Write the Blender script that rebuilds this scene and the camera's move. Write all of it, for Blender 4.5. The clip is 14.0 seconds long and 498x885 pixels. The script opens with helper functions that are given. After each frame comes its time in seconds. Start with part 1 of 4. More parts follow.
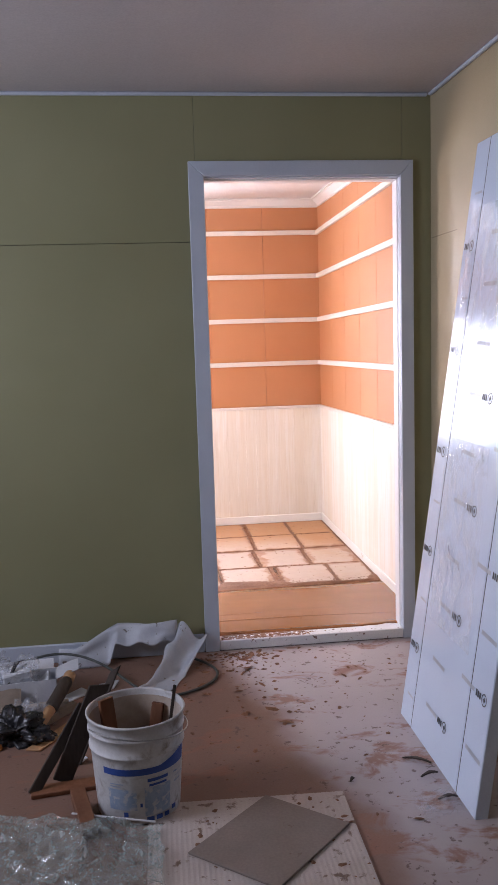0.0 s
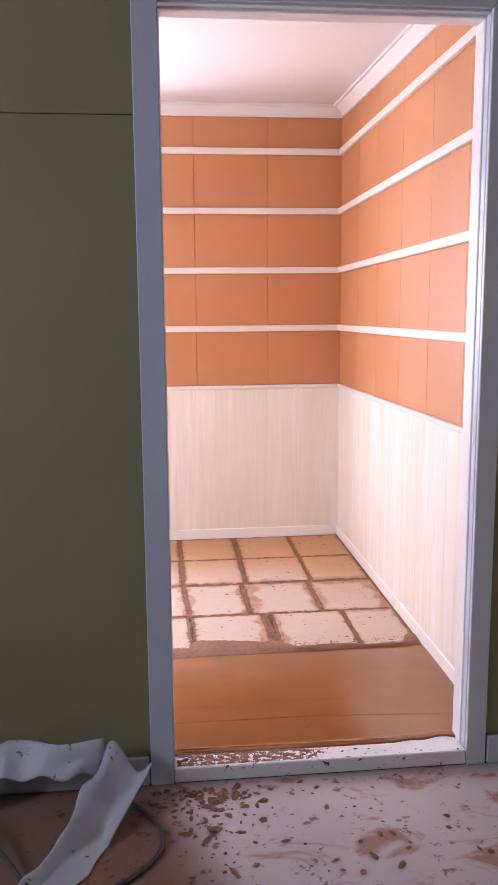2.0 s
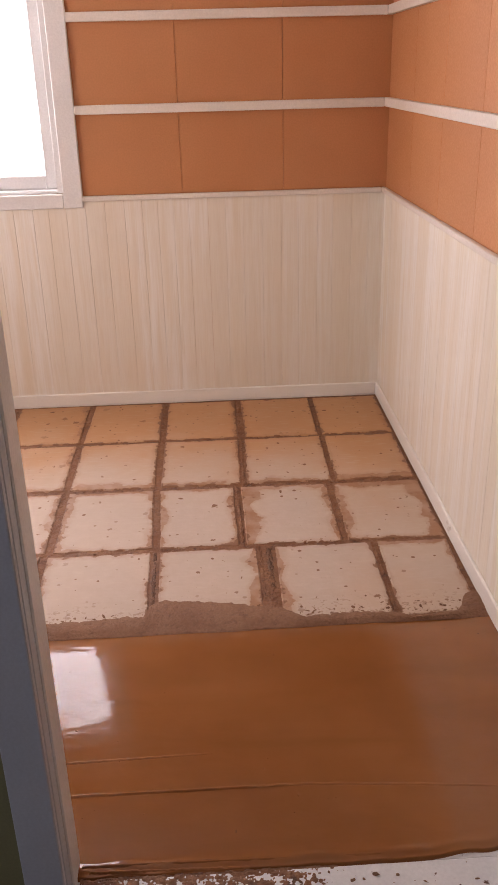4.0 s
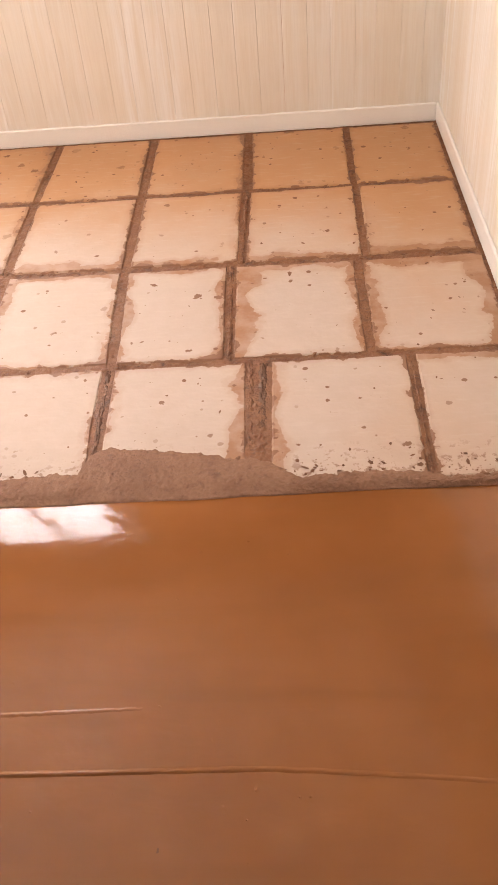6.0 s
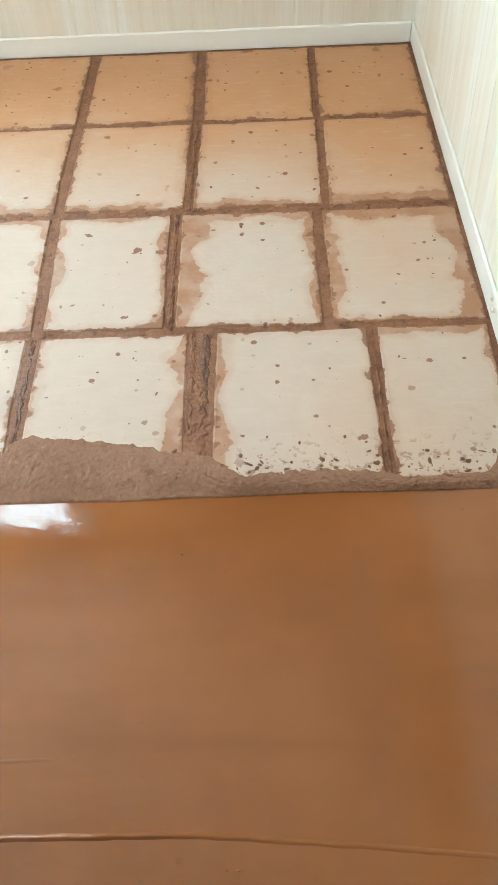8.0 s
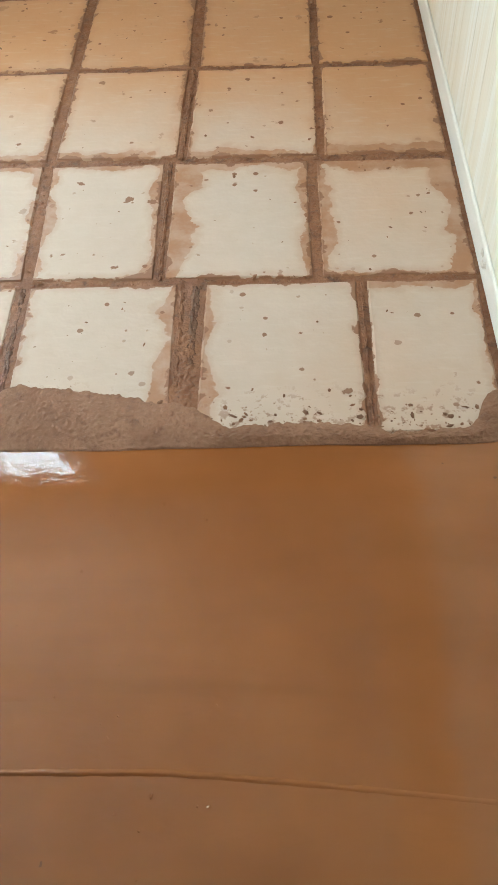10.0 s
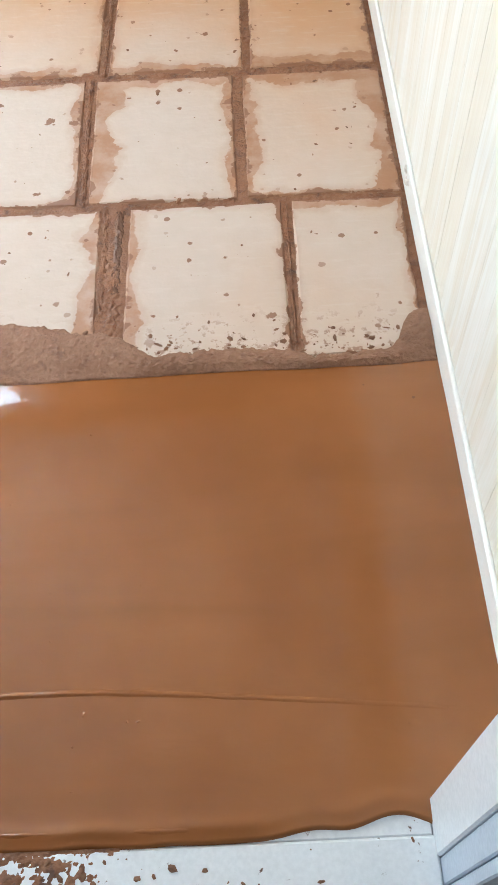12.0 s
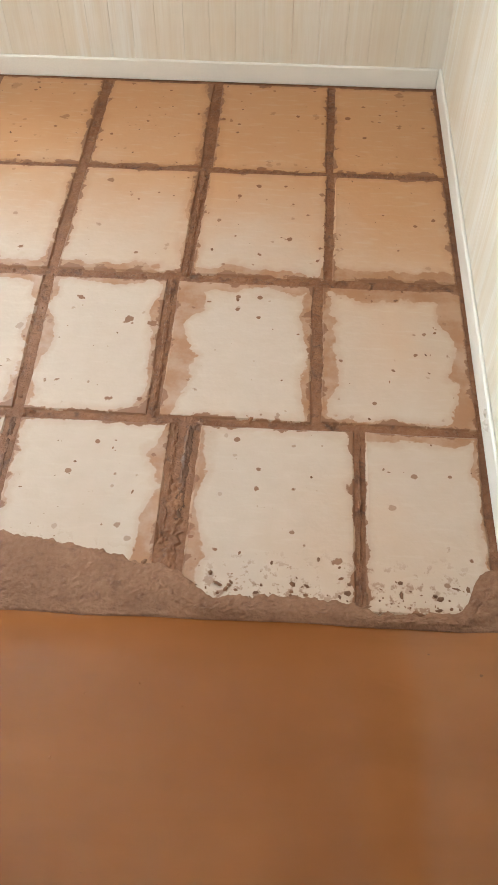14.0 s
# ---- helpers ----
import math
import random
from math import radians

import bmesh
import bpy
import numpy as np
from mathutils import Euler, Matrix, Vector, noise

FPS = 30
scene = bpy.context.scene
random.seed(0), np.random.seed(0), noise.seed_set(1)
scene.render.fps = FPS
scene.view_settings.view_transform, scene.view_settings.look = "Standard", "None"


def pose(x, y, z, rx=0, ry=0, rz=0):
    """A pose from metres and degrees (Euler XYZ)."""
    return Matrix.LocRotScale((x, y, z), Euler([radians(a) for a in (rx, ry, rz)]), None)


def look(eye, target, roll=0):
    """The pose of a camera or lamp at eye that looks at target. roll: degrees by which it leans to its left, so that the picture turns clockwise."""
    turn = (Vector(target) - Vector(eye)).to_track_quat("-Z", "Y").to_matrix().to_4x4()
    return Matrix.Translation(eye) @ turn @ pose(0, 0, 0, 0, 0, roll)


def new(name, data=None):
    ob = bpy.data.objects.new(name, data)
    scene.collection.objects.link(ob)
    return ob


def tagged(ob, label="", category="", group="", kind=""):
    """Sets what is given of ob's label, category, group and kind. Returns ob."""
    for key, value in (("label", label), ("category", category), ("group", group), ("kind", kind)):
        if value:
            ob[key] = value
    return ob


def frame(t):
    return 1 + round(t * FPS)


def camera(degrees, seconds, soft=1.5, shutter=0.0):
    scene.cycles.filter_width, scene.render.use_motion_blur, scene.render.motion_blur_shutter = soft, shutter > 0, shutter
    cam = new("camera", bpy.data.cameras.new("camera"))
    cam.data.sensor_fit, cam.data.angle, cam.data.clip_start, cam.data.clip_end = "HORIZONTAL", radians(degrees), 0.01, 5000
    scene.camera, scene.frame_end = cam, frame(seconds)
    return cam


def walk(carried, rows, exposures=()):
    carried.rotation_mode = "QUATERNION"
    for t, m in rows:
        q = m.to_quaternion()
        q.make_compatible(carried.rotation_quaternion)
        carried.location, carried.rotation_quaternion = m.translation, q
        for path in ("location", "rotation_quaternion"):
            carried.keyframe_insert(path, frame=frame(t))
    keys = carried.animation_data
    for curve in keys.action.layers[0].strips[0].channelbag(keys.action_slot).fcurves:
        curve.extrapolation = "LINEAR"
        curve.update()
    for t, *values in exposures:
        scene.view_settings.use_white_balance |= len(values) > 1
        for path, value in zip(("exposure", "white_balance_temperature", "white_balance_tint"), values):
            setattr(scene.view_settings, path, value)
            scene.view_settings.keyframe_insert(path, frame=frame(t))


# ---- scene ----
cam = camera(32.0, 14.0)
PATH = [
    (0, (-0.294, -3.686, 1.353), (-0.056, -1.717, 1.1), -1.7),
    (0.5, (-0.259, -3.29, 1.336), (-0.035, -1.321, 1.063), -0.6),
    (1, (-0.197, -2.963, 1.321), (0.034, -0.997, 1.035), -0.7),
    (1.5, (-0.111, -2.7, 1.338), (0.11, -0.732, 1.06), -1.1),
    (2, (-0.031, -2.232, 1.286), (0.181, -0.271, 0.957), -0.4),
    (2.2, (-0.01, -2.062, 1.336), (0.189, -0.107, 0.965), -0.6),
    (4.3, (0.326, -0.851, 1.294), (0.373, 0.921, 0.369), -2.2),
    (4.5, (0.361, -0.748, 1.28), (0.385, 0.986, 0.283), -3.0),
    (5, (0.426, -0.566, 1.254), (0.387, 1.072, 0.106), -4.2),
    (5.5, (0.456, -0.394, 1.158), (0.354, 1.161, -0.096), -6.0),
    (5.7, (0.466, -0.37, 1.116), (0.338, 1.135, -0.195), -6.2),
    (6, (0.478, -0.300, 1.100), (0.365, 1.176, -0.249), -5.6),
    (6.5, (0.471, -0.171, 1.093), (0.46, 1.252, -0.312), -3.9),
    (7, (0.478, -0.148, 1.080), (0.457, 1.236, -0.36), -4.5),
    (7.5, (0.490, -0.119, 1.062), (0.46, 1.240, -0.405), -4.5),
    (8, (0.525, -0.072, 1.080), (0.475, 1.245, -0.42), -3.4),
    (10.5, (0.570, -0.089, 1.095), (0.499, 1.100, -0.515), -3.5),
    (11, (0.585, -0.116, 1.158), (0.54, 1.016, -0.49), -3.7),
    (11.5, (0.612, -0.115, 1.125), (0.607, 1.008, -0.53), -2.6),
    (12, (0.635, -0.076, 1.123), (0.628, 0.989, -0.57), -3.1),
    (12.5, (0.634, -0.049, 1.178), (0.601, 0.994, -0.528), -3.5),
    (13, (0.633, -0.017, 1.25), (0.567, 1.189, -0.344), -3.2),
    (13.5, (0.605, 0.086, 1.268), (0.544, 1.334, -0.294), -1.5),
    (14, (0.574, 0.162, 1.23), (0.506, 1.387, -0.35), 0.3),
]
EXPOSURES = [
    (0.0, 0.13, 6700, 31), (1.0, -0.10, 6700, 32), (2.2, -0.12, 6650, 37), (4.4, -1.06, 8000, 31), (5.0, -0.76, 7500, 25), (5.5, -0.38, 7650, 28), (6.0, -0.20, 8000, 26),
    (6.5, -0.10, 8750, 25), (7.0, -0.05, 6600, 4), (7.5, -0.08, 6050, -4), (8.2, -0.06, 6000, -5), (10.4, -0.28, 6200, -4), (11.2, 0.02, 5900, -3), (12.0, 0.04, 5900, 3), (12.6, -0.02, 6250, 4),
    (13.2, -0.10, 6050, -3), (13.6, -0.22, 6300, 0), (14.0, -0.30, 6650, 4),
]
walk(cam, [(t, look(eye, target, roll)) for t, eye, target, roll in PATH], EXPOSURES)

# ---------------------------------------------------------------- light
world = bpy.data.worlds.new("sky")
scene.world = world
world.use_nodes = True
wn = world.node_tree
sky = wn.nodes.new("ShaderNodeTexSky")
sky.sky_type, sky.sun_disc = "NISHITA", False
sky.sun_elevation, sky.sun_rotation = radians(38), radians(60)
wn.links.new(sky.outputs[0], wn.nodes["Background"].inputs[0])
wn.nodes["Background"].inputs[1].default_value = 0.08


def window_light(name, m, w, h, watts, colour):
    d = bpy.data.lights.new(name, "AREA")
    d.shape, d.size, d.size_y, d.energy, d.color = "RECTANGLE", w, h, watts, colour
    ob = new(name, d)
    ob.matrix_world = m
    return ob


window_light("window_light_pantry", look((-0.60, 2.45, 1.315), (-0.60, 0.0, 1.315)), 0.70, 0.95, 43, (0.74, 0.88, 1.0))
# Fill lamp in an added, unseen side window; brightens the back wall.
window_light("added_fill_light_pantry_side", look((-1.46, 1.25, 1.21), (0.0, 1.25, 1.21)), 0.70, 0.74, 41, (0.98, 0.97, 0.94))
window_light("window_light_room", look((-2.70, -1.40, 1.60), (0.0, -1.40, 1.60)), 0.86, 0.90, 57, (0.70, 0.85, 1.0))


# ---------------------------------------------------------------- materials
def nodes_of(name):
    m = bpy.data.materials.new(name)
    m.use_nodes = True
    return m, m.node_tree, m.node_tree.nodes["Principled BSDF"]


def add(nt, kind, **props):
    n = nt.nodes.new(kind)
    for k, v in props.items():
        n.inputs[k].default_value = v
    return n


def link(nt, a, b):
    nt.links.new(a, b)


def noise_tex(nt, vec, scale, detail=4.0, rough=0.55, distort=0.0):
    n = add(nt, "ShaderNodeTexNoise", Scale=scale, Detail=detail, Roughness=rough, Distortion=distort)
    link(nt, vec, n.inputs["Vector"])
    return n.outputs["Fac"]


def mixed(nt, fac, a, b):
    n = nt.nodes.new("ShaderNodeMix")
    n.data_type = "RGBA"
    for sock, v in ((n.inputs[0], fac), (n.inputs[6], a), (n.inputs[7], b)):
        if isinstance(v, bpy.types.NodeSocket):
            link(nt, v, sock)
        elif isinstance(v, (tuple, list)):
            sock.default_value = (*v, 1)
        else:
            sock.default_value = v
    return n.outputs[2]


def calc(nt, op, a, b=0.0, c=0.0):
    n = nt.nodes.new("ShaderNodeMath")
    n.operation = op
    for sock, v in zip(n.inputs, (a, b, c)):
        if isinstance(v, bpy.types.NodeSocket):
            link(nt, v, sock)
        else:
            sock.default_value = v
    return n.outputs[0]


def step(nt, v, lo, hi, to_lo=0.0, to_hi=1.0):
    n = nt.nodes.new("ShaderNodeMapRange")
    n.interpolation_type = "SMOOTHSTEP"
    link(nt, v, n.inputs[0])
    for i, x in enumerate((lo, hi, to_lo, to_hi)):
        n.inputs[i + 1].default_value = x
    return n.outputs[0]


def bumped(nt, bsdf, height, strength, distance):
    n = add(nt, "ShaderNodeBump", Strength=strength, Distance=distance)
    link(nt, height, n.inputs["Height"])
    link(nt, n.outputs[0], bsdf.inputs["Normal"])


def position(nt, stretch=None):
    p = nt.nodes.new("ShaderNodeNewGeometry").outputs["Position"]
    if stretch:
        s = nt.nodes.new("ShaderNodeVectorMath")
        s.operation = "MULTIPLY"
        link(nt, p, s.inputs[0])
        s.inputs[1].default_value = stretch
        p = s.outputs[0]
    return p


def surface(name, a, b, big=3.0, fine=90.0, rough=(0.5, 0.65), bump=0.15, dirt=None, dirt_at=(0.62, 0.72), dirt_scale=25.0,
            stretch=None, metal=0.0, vary=0.0, depth=0.002):
    """Base colour between a and b at a coarse scale, fine grain in tone and relief, flecks of dirt with shapes of their own."""
    m, nt, bsdf = nodes_of(name)
    p = position(nt, stretch)
    coarse, grain = noise_tex(nt, p, big, 5.0), noise_tex(nt, p, fine, 3.0)
    col = mixed(nt, step(nt, coarse, 0.3, 0.7), a, b)
    col = mixed(nt, step(nt, grain, 0.25, 0.75, 0.0, 0.22), col, tuple(0.6 * v for v in a))
    if vary:
        r = nt.nodes.new("ShaderNodeObjectInfo").outputs["Random"]
        col = mixed(nt, calc(nt, "MULTIPLY", r, vary), col, tuple(0.45 * v for v in b))
    if dirt:
        d = step(nt, noise_tex(nt, p, dirt_scale, 6.0, 0.62, 0.4), *dirt_at)
        col = mixed(nt, d, col, dirt)
    link(nt, col, bsdf.inputs["Base Color"])
    link(nt, step(nt, grain, 0.2, 0.8, *rough), bsdf.inputs["Roughness"])
    bsdf.inputs["Metallic"].default_value = metal
    bumped(nt, bsdf, grain, bump, depth)
    return m


OLIVE = surface("olive_wall_paint", (0.250, 0.245, 0.130), (0.275, 0.270, 0.148), 1.6, 260, (0.42, 0.55), 0.08)
CREAM = surface("cream_wall_paint", (0.42, 0.345, 0.215), (0.46, 0.38, 0.245), 1.8, 240, (0.45, 0.6), 0.08)
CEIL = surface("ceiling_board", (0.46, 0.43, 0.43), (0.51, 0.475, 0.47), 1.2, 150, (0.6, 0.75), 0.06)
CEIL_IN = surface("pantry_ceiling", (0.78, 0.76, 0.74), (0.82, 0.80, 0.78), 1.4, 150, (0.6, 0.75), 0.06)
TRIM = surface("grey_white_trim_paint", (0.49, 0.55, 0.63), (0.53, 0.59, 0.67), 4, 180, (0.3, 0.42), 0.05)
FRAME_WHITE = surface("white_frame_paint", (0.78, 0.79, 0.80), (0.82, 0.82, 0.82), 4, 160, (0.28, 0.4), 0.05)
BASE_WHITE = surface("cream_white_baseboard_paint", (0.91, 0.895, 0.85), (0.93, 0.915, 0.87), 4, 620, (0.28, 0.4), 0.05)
SILL = surface("dirty_sill_paint", (0.74, 0.75, 0.76), (0.80, 0.80, 0.80), 6, 140, (0.32, 0.5), 0.1,
               dirt=(0.13, 0.065, 0.04), dirt_at=(0.63, 0.67), dirt_scale=38)
ORANGE = surface("terracotta_wall_paint", (0.58, 0.242, 0.100), (0.62, 0.268, 0.118), 2.2, 170, (0.42, 0.6), 0.07, vary=0.12)
LIMEWASH = surface("off_white_wall_paint", (0.76, 0.74, 0.70), (0.80, 0.78, 0.74), 2, 150, (0.5, 0.65), 0.08)
CLEAT = surface("cream_cleat_paint", (0.78, 0.73, 0.67), (0.82, 0.77, 0.71), 5, 160, (0.4, 0.55), 0.08)
OLD_WOOD = surface("red_brown_old_wood", (0.15, 0.055, 0.024), (0.23, 0.088, 0.038), 5, 70, (0.55, 0.75), 0.25, stretch=(1, 1, 0.2))
DARK_WOOD = surface("weathered_dark_wood", (0.030, 0.020, 0.015), (0.060, 0.042, 0.030), 9, 120, (0.7, 0.85), 0.3, stretch=(1, 0.25, 0.25))
PAPER = surface("dusty_white_membrane", (0.41, 0.44, 0.49), (0.52, 0.545, 0.58), 7, 200, (0.55, 0.7), 0.12,
                dirt=(0.12, 0.09, 0.07), dirt_at=(0.62, 0.68), dirt_scale=26)
CARTON = surface("white_carton", (0.60, 0.62, 0.66), (0.68, 0.69, 0.72), 5, 180, (0.5, 0.65), 0.06)
BLACK_PLASTIC = surface("black_plastic", (0.012, 0.012, 0.014), (0.022, 0.022, 0.026), 12, 90, (0.22, 0.4), 0.2)
BLUE_GREY = surface("grey_hose_rubber", (0.045, 0.055, 0.05), (0.07, 0.08, 0.072), 15, 150, (0.45, 0.6), 0.1)
BUCKET = surface("scuffed_white_bucket", (0.50, 0.50, 0.495), (0.66, 0.66, 0.655), 8, 110, (0.35, 0.5), 0.12,
                 dirt=(0.25, 0.205, 0.165), dirt_at=(0.54, 0.74), dirt_scale=13.0)
BUCKET_IN = surface("mortar_smeared_bucket", (0.50, 0.42, 0.35), (0.36, 0.27, 0.20), 10, 90, (0.6, 0.8), 0.3)
BLUE = surface("blue_label_print", (0.02, 0.07, 0.30), (0.03, 0.09, 0.36), 20, 200, (0.4, 0.55), 0.05)
PALE_BLUE = surface("pale_blue_label_print", (0.36, 0.44, 0.55), (0.24, 0.33, 0.47), 30, 200, (0.4, 0.55), 0.05,
                    dirt=(0.52, 0.53, 0.54), dirt_at=(0.50, 0.60), dirt_scale=40.0)
STEEL = surface("bare_steel_wire", (0.40, 0.40, 0.40), (0.5, 0.5, 0.5), 20, 200, (0.3, 0.45), 0.1, metal=0.9)
TAN_WOOD = surface("worn_tan_wood", (0.42, 0.22, 0.10), (0.52, 0.29, 0.14), 14, 130, (0.5, 0.65), 0.15)
CARDBOARD = surface("brown_grey_cardboard", (0.26, 0.20, 0.15), (0.31, 0.24, 0.18), 6, 140, (0.65, 0.8), 0.1)
RUST_ORANGE = surface("orange_handle", (0.55, 0.17, 0.03), (0.62, 0.22, 0.05), 12, 120, (0.4, 0.55), 0.1)
BOARD_GREY = surface("grey_brown_board", (0.20, 0.158, 0.13), (0.24, 0.19, 0.16), 5, 130, (0.55, 0.7), 0.1,
                     dirt=(0.15, 0.10, 0.075), dirt_at=(0.66, 0.70), dirt_scale=14)
PLATE = surface("white_ribbed_sheet", (0.42, 0.36, 0.32), (0.53, 0.47, 0.43), 5, 160, (0.35, 0.5), 0.1,
                dirt=(0.16, 0.10, 0.07), dirt_at=(0.57, 0.66), dirt_scale=22)
FOAM = surface("white_foam_board", (0.66, 0.76, 0.90), (0.70, 0.80, 0.93), 3, 300, (0.10, 0.17), 0.03)
FOAM_EDGE = surface("pale_blue_foam_edge", (0.42, 0.50, 0.60), (0.48, 0.56, 0.66), 6, 300, (0.5, 0.65), 0.2)
INK = surface("dark_grey_print", (0.05, 0.055, 0.065), (0.07, 0.075, 0.085), 30, 200, (0.35, 0.5), 0.03)
INK_PALE = surface("pale_grey_print", (0.40, 0.43, 0.48), (0.47, 0.50, 0.55), 30, 200, (0.35, 0.5), 0.03)
GAP = surface("dark_joint", (0.035, 0.032, 0.028), (0.05, 0.045, 0.04), 20, 100, (0.7, 0.85), 0.1)
CRUMB = surface("dry_mortar_crumbs", (0.15, 0.070, 0.036), (0.25, 0.125, 0.065), 30, 160, (0.7, 0.9), 0.3)
GROUT = surface("damp_rough_mortar", (0.205, 0.084, 0.037), (0.27, 0.118, 0.052), 14, 130, (0.45, 0.8), 1.0,
                dirt=(0.115, 0.050, 0.026), dirt_at=(0.52, 0.72), dirt_scale=34, depth=0.004)
RIM_MORTAR = surface("half_dry_grey_brown_mortar", (0.245, 0.118, 0.064), (0.300, 0.152, 0.086), 9, 150, (0.6, 0.85), 1.0,
                     dirt=(0.175, 0.082, 0.045), dirt_at=(0.50, 0.75), dirt_scale=46, depth=0.004)
WET_MORTAR = surface("wet_dark_mortar", (0.14, 0.072, 0.045), (0.19, 0.10, 0.065), 25, 140, (0.06, 0.22), 0.7, depth=0.003)


def wainscot_paint():
    """Whitewash over pale boards: the wood's grain shows through in long streaks, warmer on some boards than on others."""
    m, nt, bsdf = nodes_of("whitewashed_pine")
    p = position(nt, (1, 1, 0.045))
    broad, streak, grain = noise_tex(nt, p, 9.0, 3.0, 0.55, 0.4), noise_tex(nt, p, 46.0, 4.0, 0.6, 0.7), noise_tex(nt, p, 230.0, 3.0)
    r = nt.nodes.new("ShaderNodeObjectInfo").outputs["Random"]
    col = mixed(nt, step(nt, streak, 0.40, 0.70), (0.875, 0.855, 0.805), (0.80, 0.740, 0.640))
    col = mixed(nt, step(nt, broad, 0.42, 0.62, 0.0, 0.65), col, (0.80, 0.720, 0.595))
    col = mixed(nt, step(nt, r, 0.35, 1.0, 0.0, 0.55), col, (0.79, 0.72, 0.61))
    col = mixed(nt, step(nt, grain, 0.35, 0.75, 0.0, 0.14), col, (0.60, 0.49, 0.37))
    knots = step(nt, noise_tex(nt, position(nt, (1.6, 1.6, 0.7)), 15.0, 2.0), 0.77, 0.80)
    col = mixed(nt, knots, col, (0.36, 0.28, 0.20))
    link(nt, col, bsdf.inputs["Base Color"])
    link(nt, step(nt, grain, 0.2, 0.8, 0.42, 0.58), bsdf.inputs["Roughness"])
    bumped(nt, bsdf, calc(nt, "ADD", calc(nt, "MULTIPLY", streak, 0.5), grain), 0.10, 0.0015)
    return m


def tile_clay():
    """Old clay tiles: pale lime-dusted faces, damp red-brown margins where the mortar has soaked in, brown spatter.
    The tile's colour carries how far the damp reaches in from its left, right, near and far edge."""
    m, nt, bsdf = nodes_of("lime_dusted_clay_tile")
    p = position(nt)
    g = nt.nodes.new("ShaderNodeTexCoord").outputs["Generated"]
    sep = nt.nodes.new("ShaderNodeSeparateXYZ")
    link(nt, g, sep.inputs[0])
    u, v = sep.outputs[0], sep.outputs[1]
    info = nt.nodes.new("ShaderNodeObjectInfo")
    reach = nt.nodes.new("ShaderNodeSeparateColor")
    link(nt, info.outputs["Color"], reach.inputs[0])
    wander = calc(nt, "SUBTRACT", noise_tex(nt, p, 8.5, 4.0, 0.5, 0.3), 0.5)
    lobes = calc(nt, "SUBTRACT", noise_tex(nt, p, 21.0, 4.0, 0.55, 0.5), 0.5)
    fray = calc(nt, "SUBTRACT", noise_tex(nt, p, 75.0, 3.0), 0.5)
    uneven = calc(nt, "ADD", 0.95, calc(nt, "MULTIPLY", wander, 3.6))
    edges = ((u, 0.29, reach.outputs[0]), (calc(nt, "SUBTRACT", 1.0, u), 0.29, reach.outputs[1]),
             (v, 0.37, reach.outputs[2]), (calc(nt, "SUBTRACT", 1.0, v), 0.37, info.outputs["Alpha"]))
    soak = None
    for share, size, width in edges:
        d = calc(nt, "SUBTRACT", calc(nt, "MULTIPLY", share, size), calc(nt, "MULTIPLY", calc(nt, "MULTIPLY", width, 0.072), uneven))
        soak = d if soak is None else calc(nt, "MINIMUM", soak, d)
    soak = calc(nt, "ADD", soak, calc(nt, "ADD", calc(nt, "MULTIPLY", lobes, 0.040), calc(nt, "MULTIPLY", fray, 0.010)))
    damp = step(nt, soak, -0.0010, 0.0035, 1.0, 0.0)
    rim = None
    for share, size, _ in edges:
        d = calc(nt, "MULTIPLY", share, size)
        rim = d if rim is None else calc(nt, "MINIMUM", rim, d)
    ooze = calc(nt, "ADD", calc(nt, "ADD", rim, calc(nt, "MULTIPLY", lobes, 0.075)), calc(nt, "MULTIPLY", fray, 0.016))
    ooze = calc(nt, "SUBTRACT", ooze, calc(nt, "MULTIPLY", damp, 0.0045))
    ooze = step(nt, ooze, 0.0005, 0.0045, 1.0, 0.0)
    faint = step(nt, soak, 0.002, 0.022, 0.22, 0.0)
    place = nt.nodes.new("ShaderNodeSeparateXYZ")
    link(nt, p, place.inputs[0])
    cloud = noise_tex(nt, p, 4.0, 4.0)
    # Palest at low y and low x; noise breaks up the change.
    paleness = calc(nt, "ADD", step(nt, place.outputs[1], 1.30, 2.15, 1.0, 0.12), calc(nt, "MULTIPLY", calc(nt, "SUBTRACT", cloud, 0.5), 0.7))
    paleness = calc(nt, "SUBTRACT", paleness, step(nt, place.outputs[0], 0.45, 0.80, 0.0, 0.30))
    paleness = step(nt, paleness, 0.05, 0.95)
    clay = mixed(nt, noise_tex(nt, p, 11.0, 4.0), (0.50, 0.255, 0.118), (0.545, 0.300, 0.150))
    lime = mixed(nt, noise_tex(nt, p, 26.0, 5.0), (0.50, 0.392, 0.312), (0.57, 0.462, 0.385))
    col = mixed(nt, paleness, clay, lime)
    streaks = step(nt, noise_tex(nt, position(nt, (0.6, 3.0, 1)), 30.0, 4.0), 0.52, 0.70, 0.0, 0.16)
    col = mixed(nt, streaks, col, (0.62, 0.52, 0.43))
    wet = mixed(nt, noise_tex(nt, p, 20.0, 4.0), (0.37, 0.165, 0.066), (0.29, 0.122, 0.050))
    col = mixed(nt, calc(nt, "MAXIMUM", calc(nt, "MULTIPLY", damp, step(nt, noise_tex(nt, p, 16.0, 4.0, 0.6), 0.3, 0.65, 0.50, 0.90)), faint), col, wet)
    col = mixed(nt, calc(nt, "MULTIPLY", ooze, 0.85), col, (0.215, 0.090, 0.040))
    spot = None
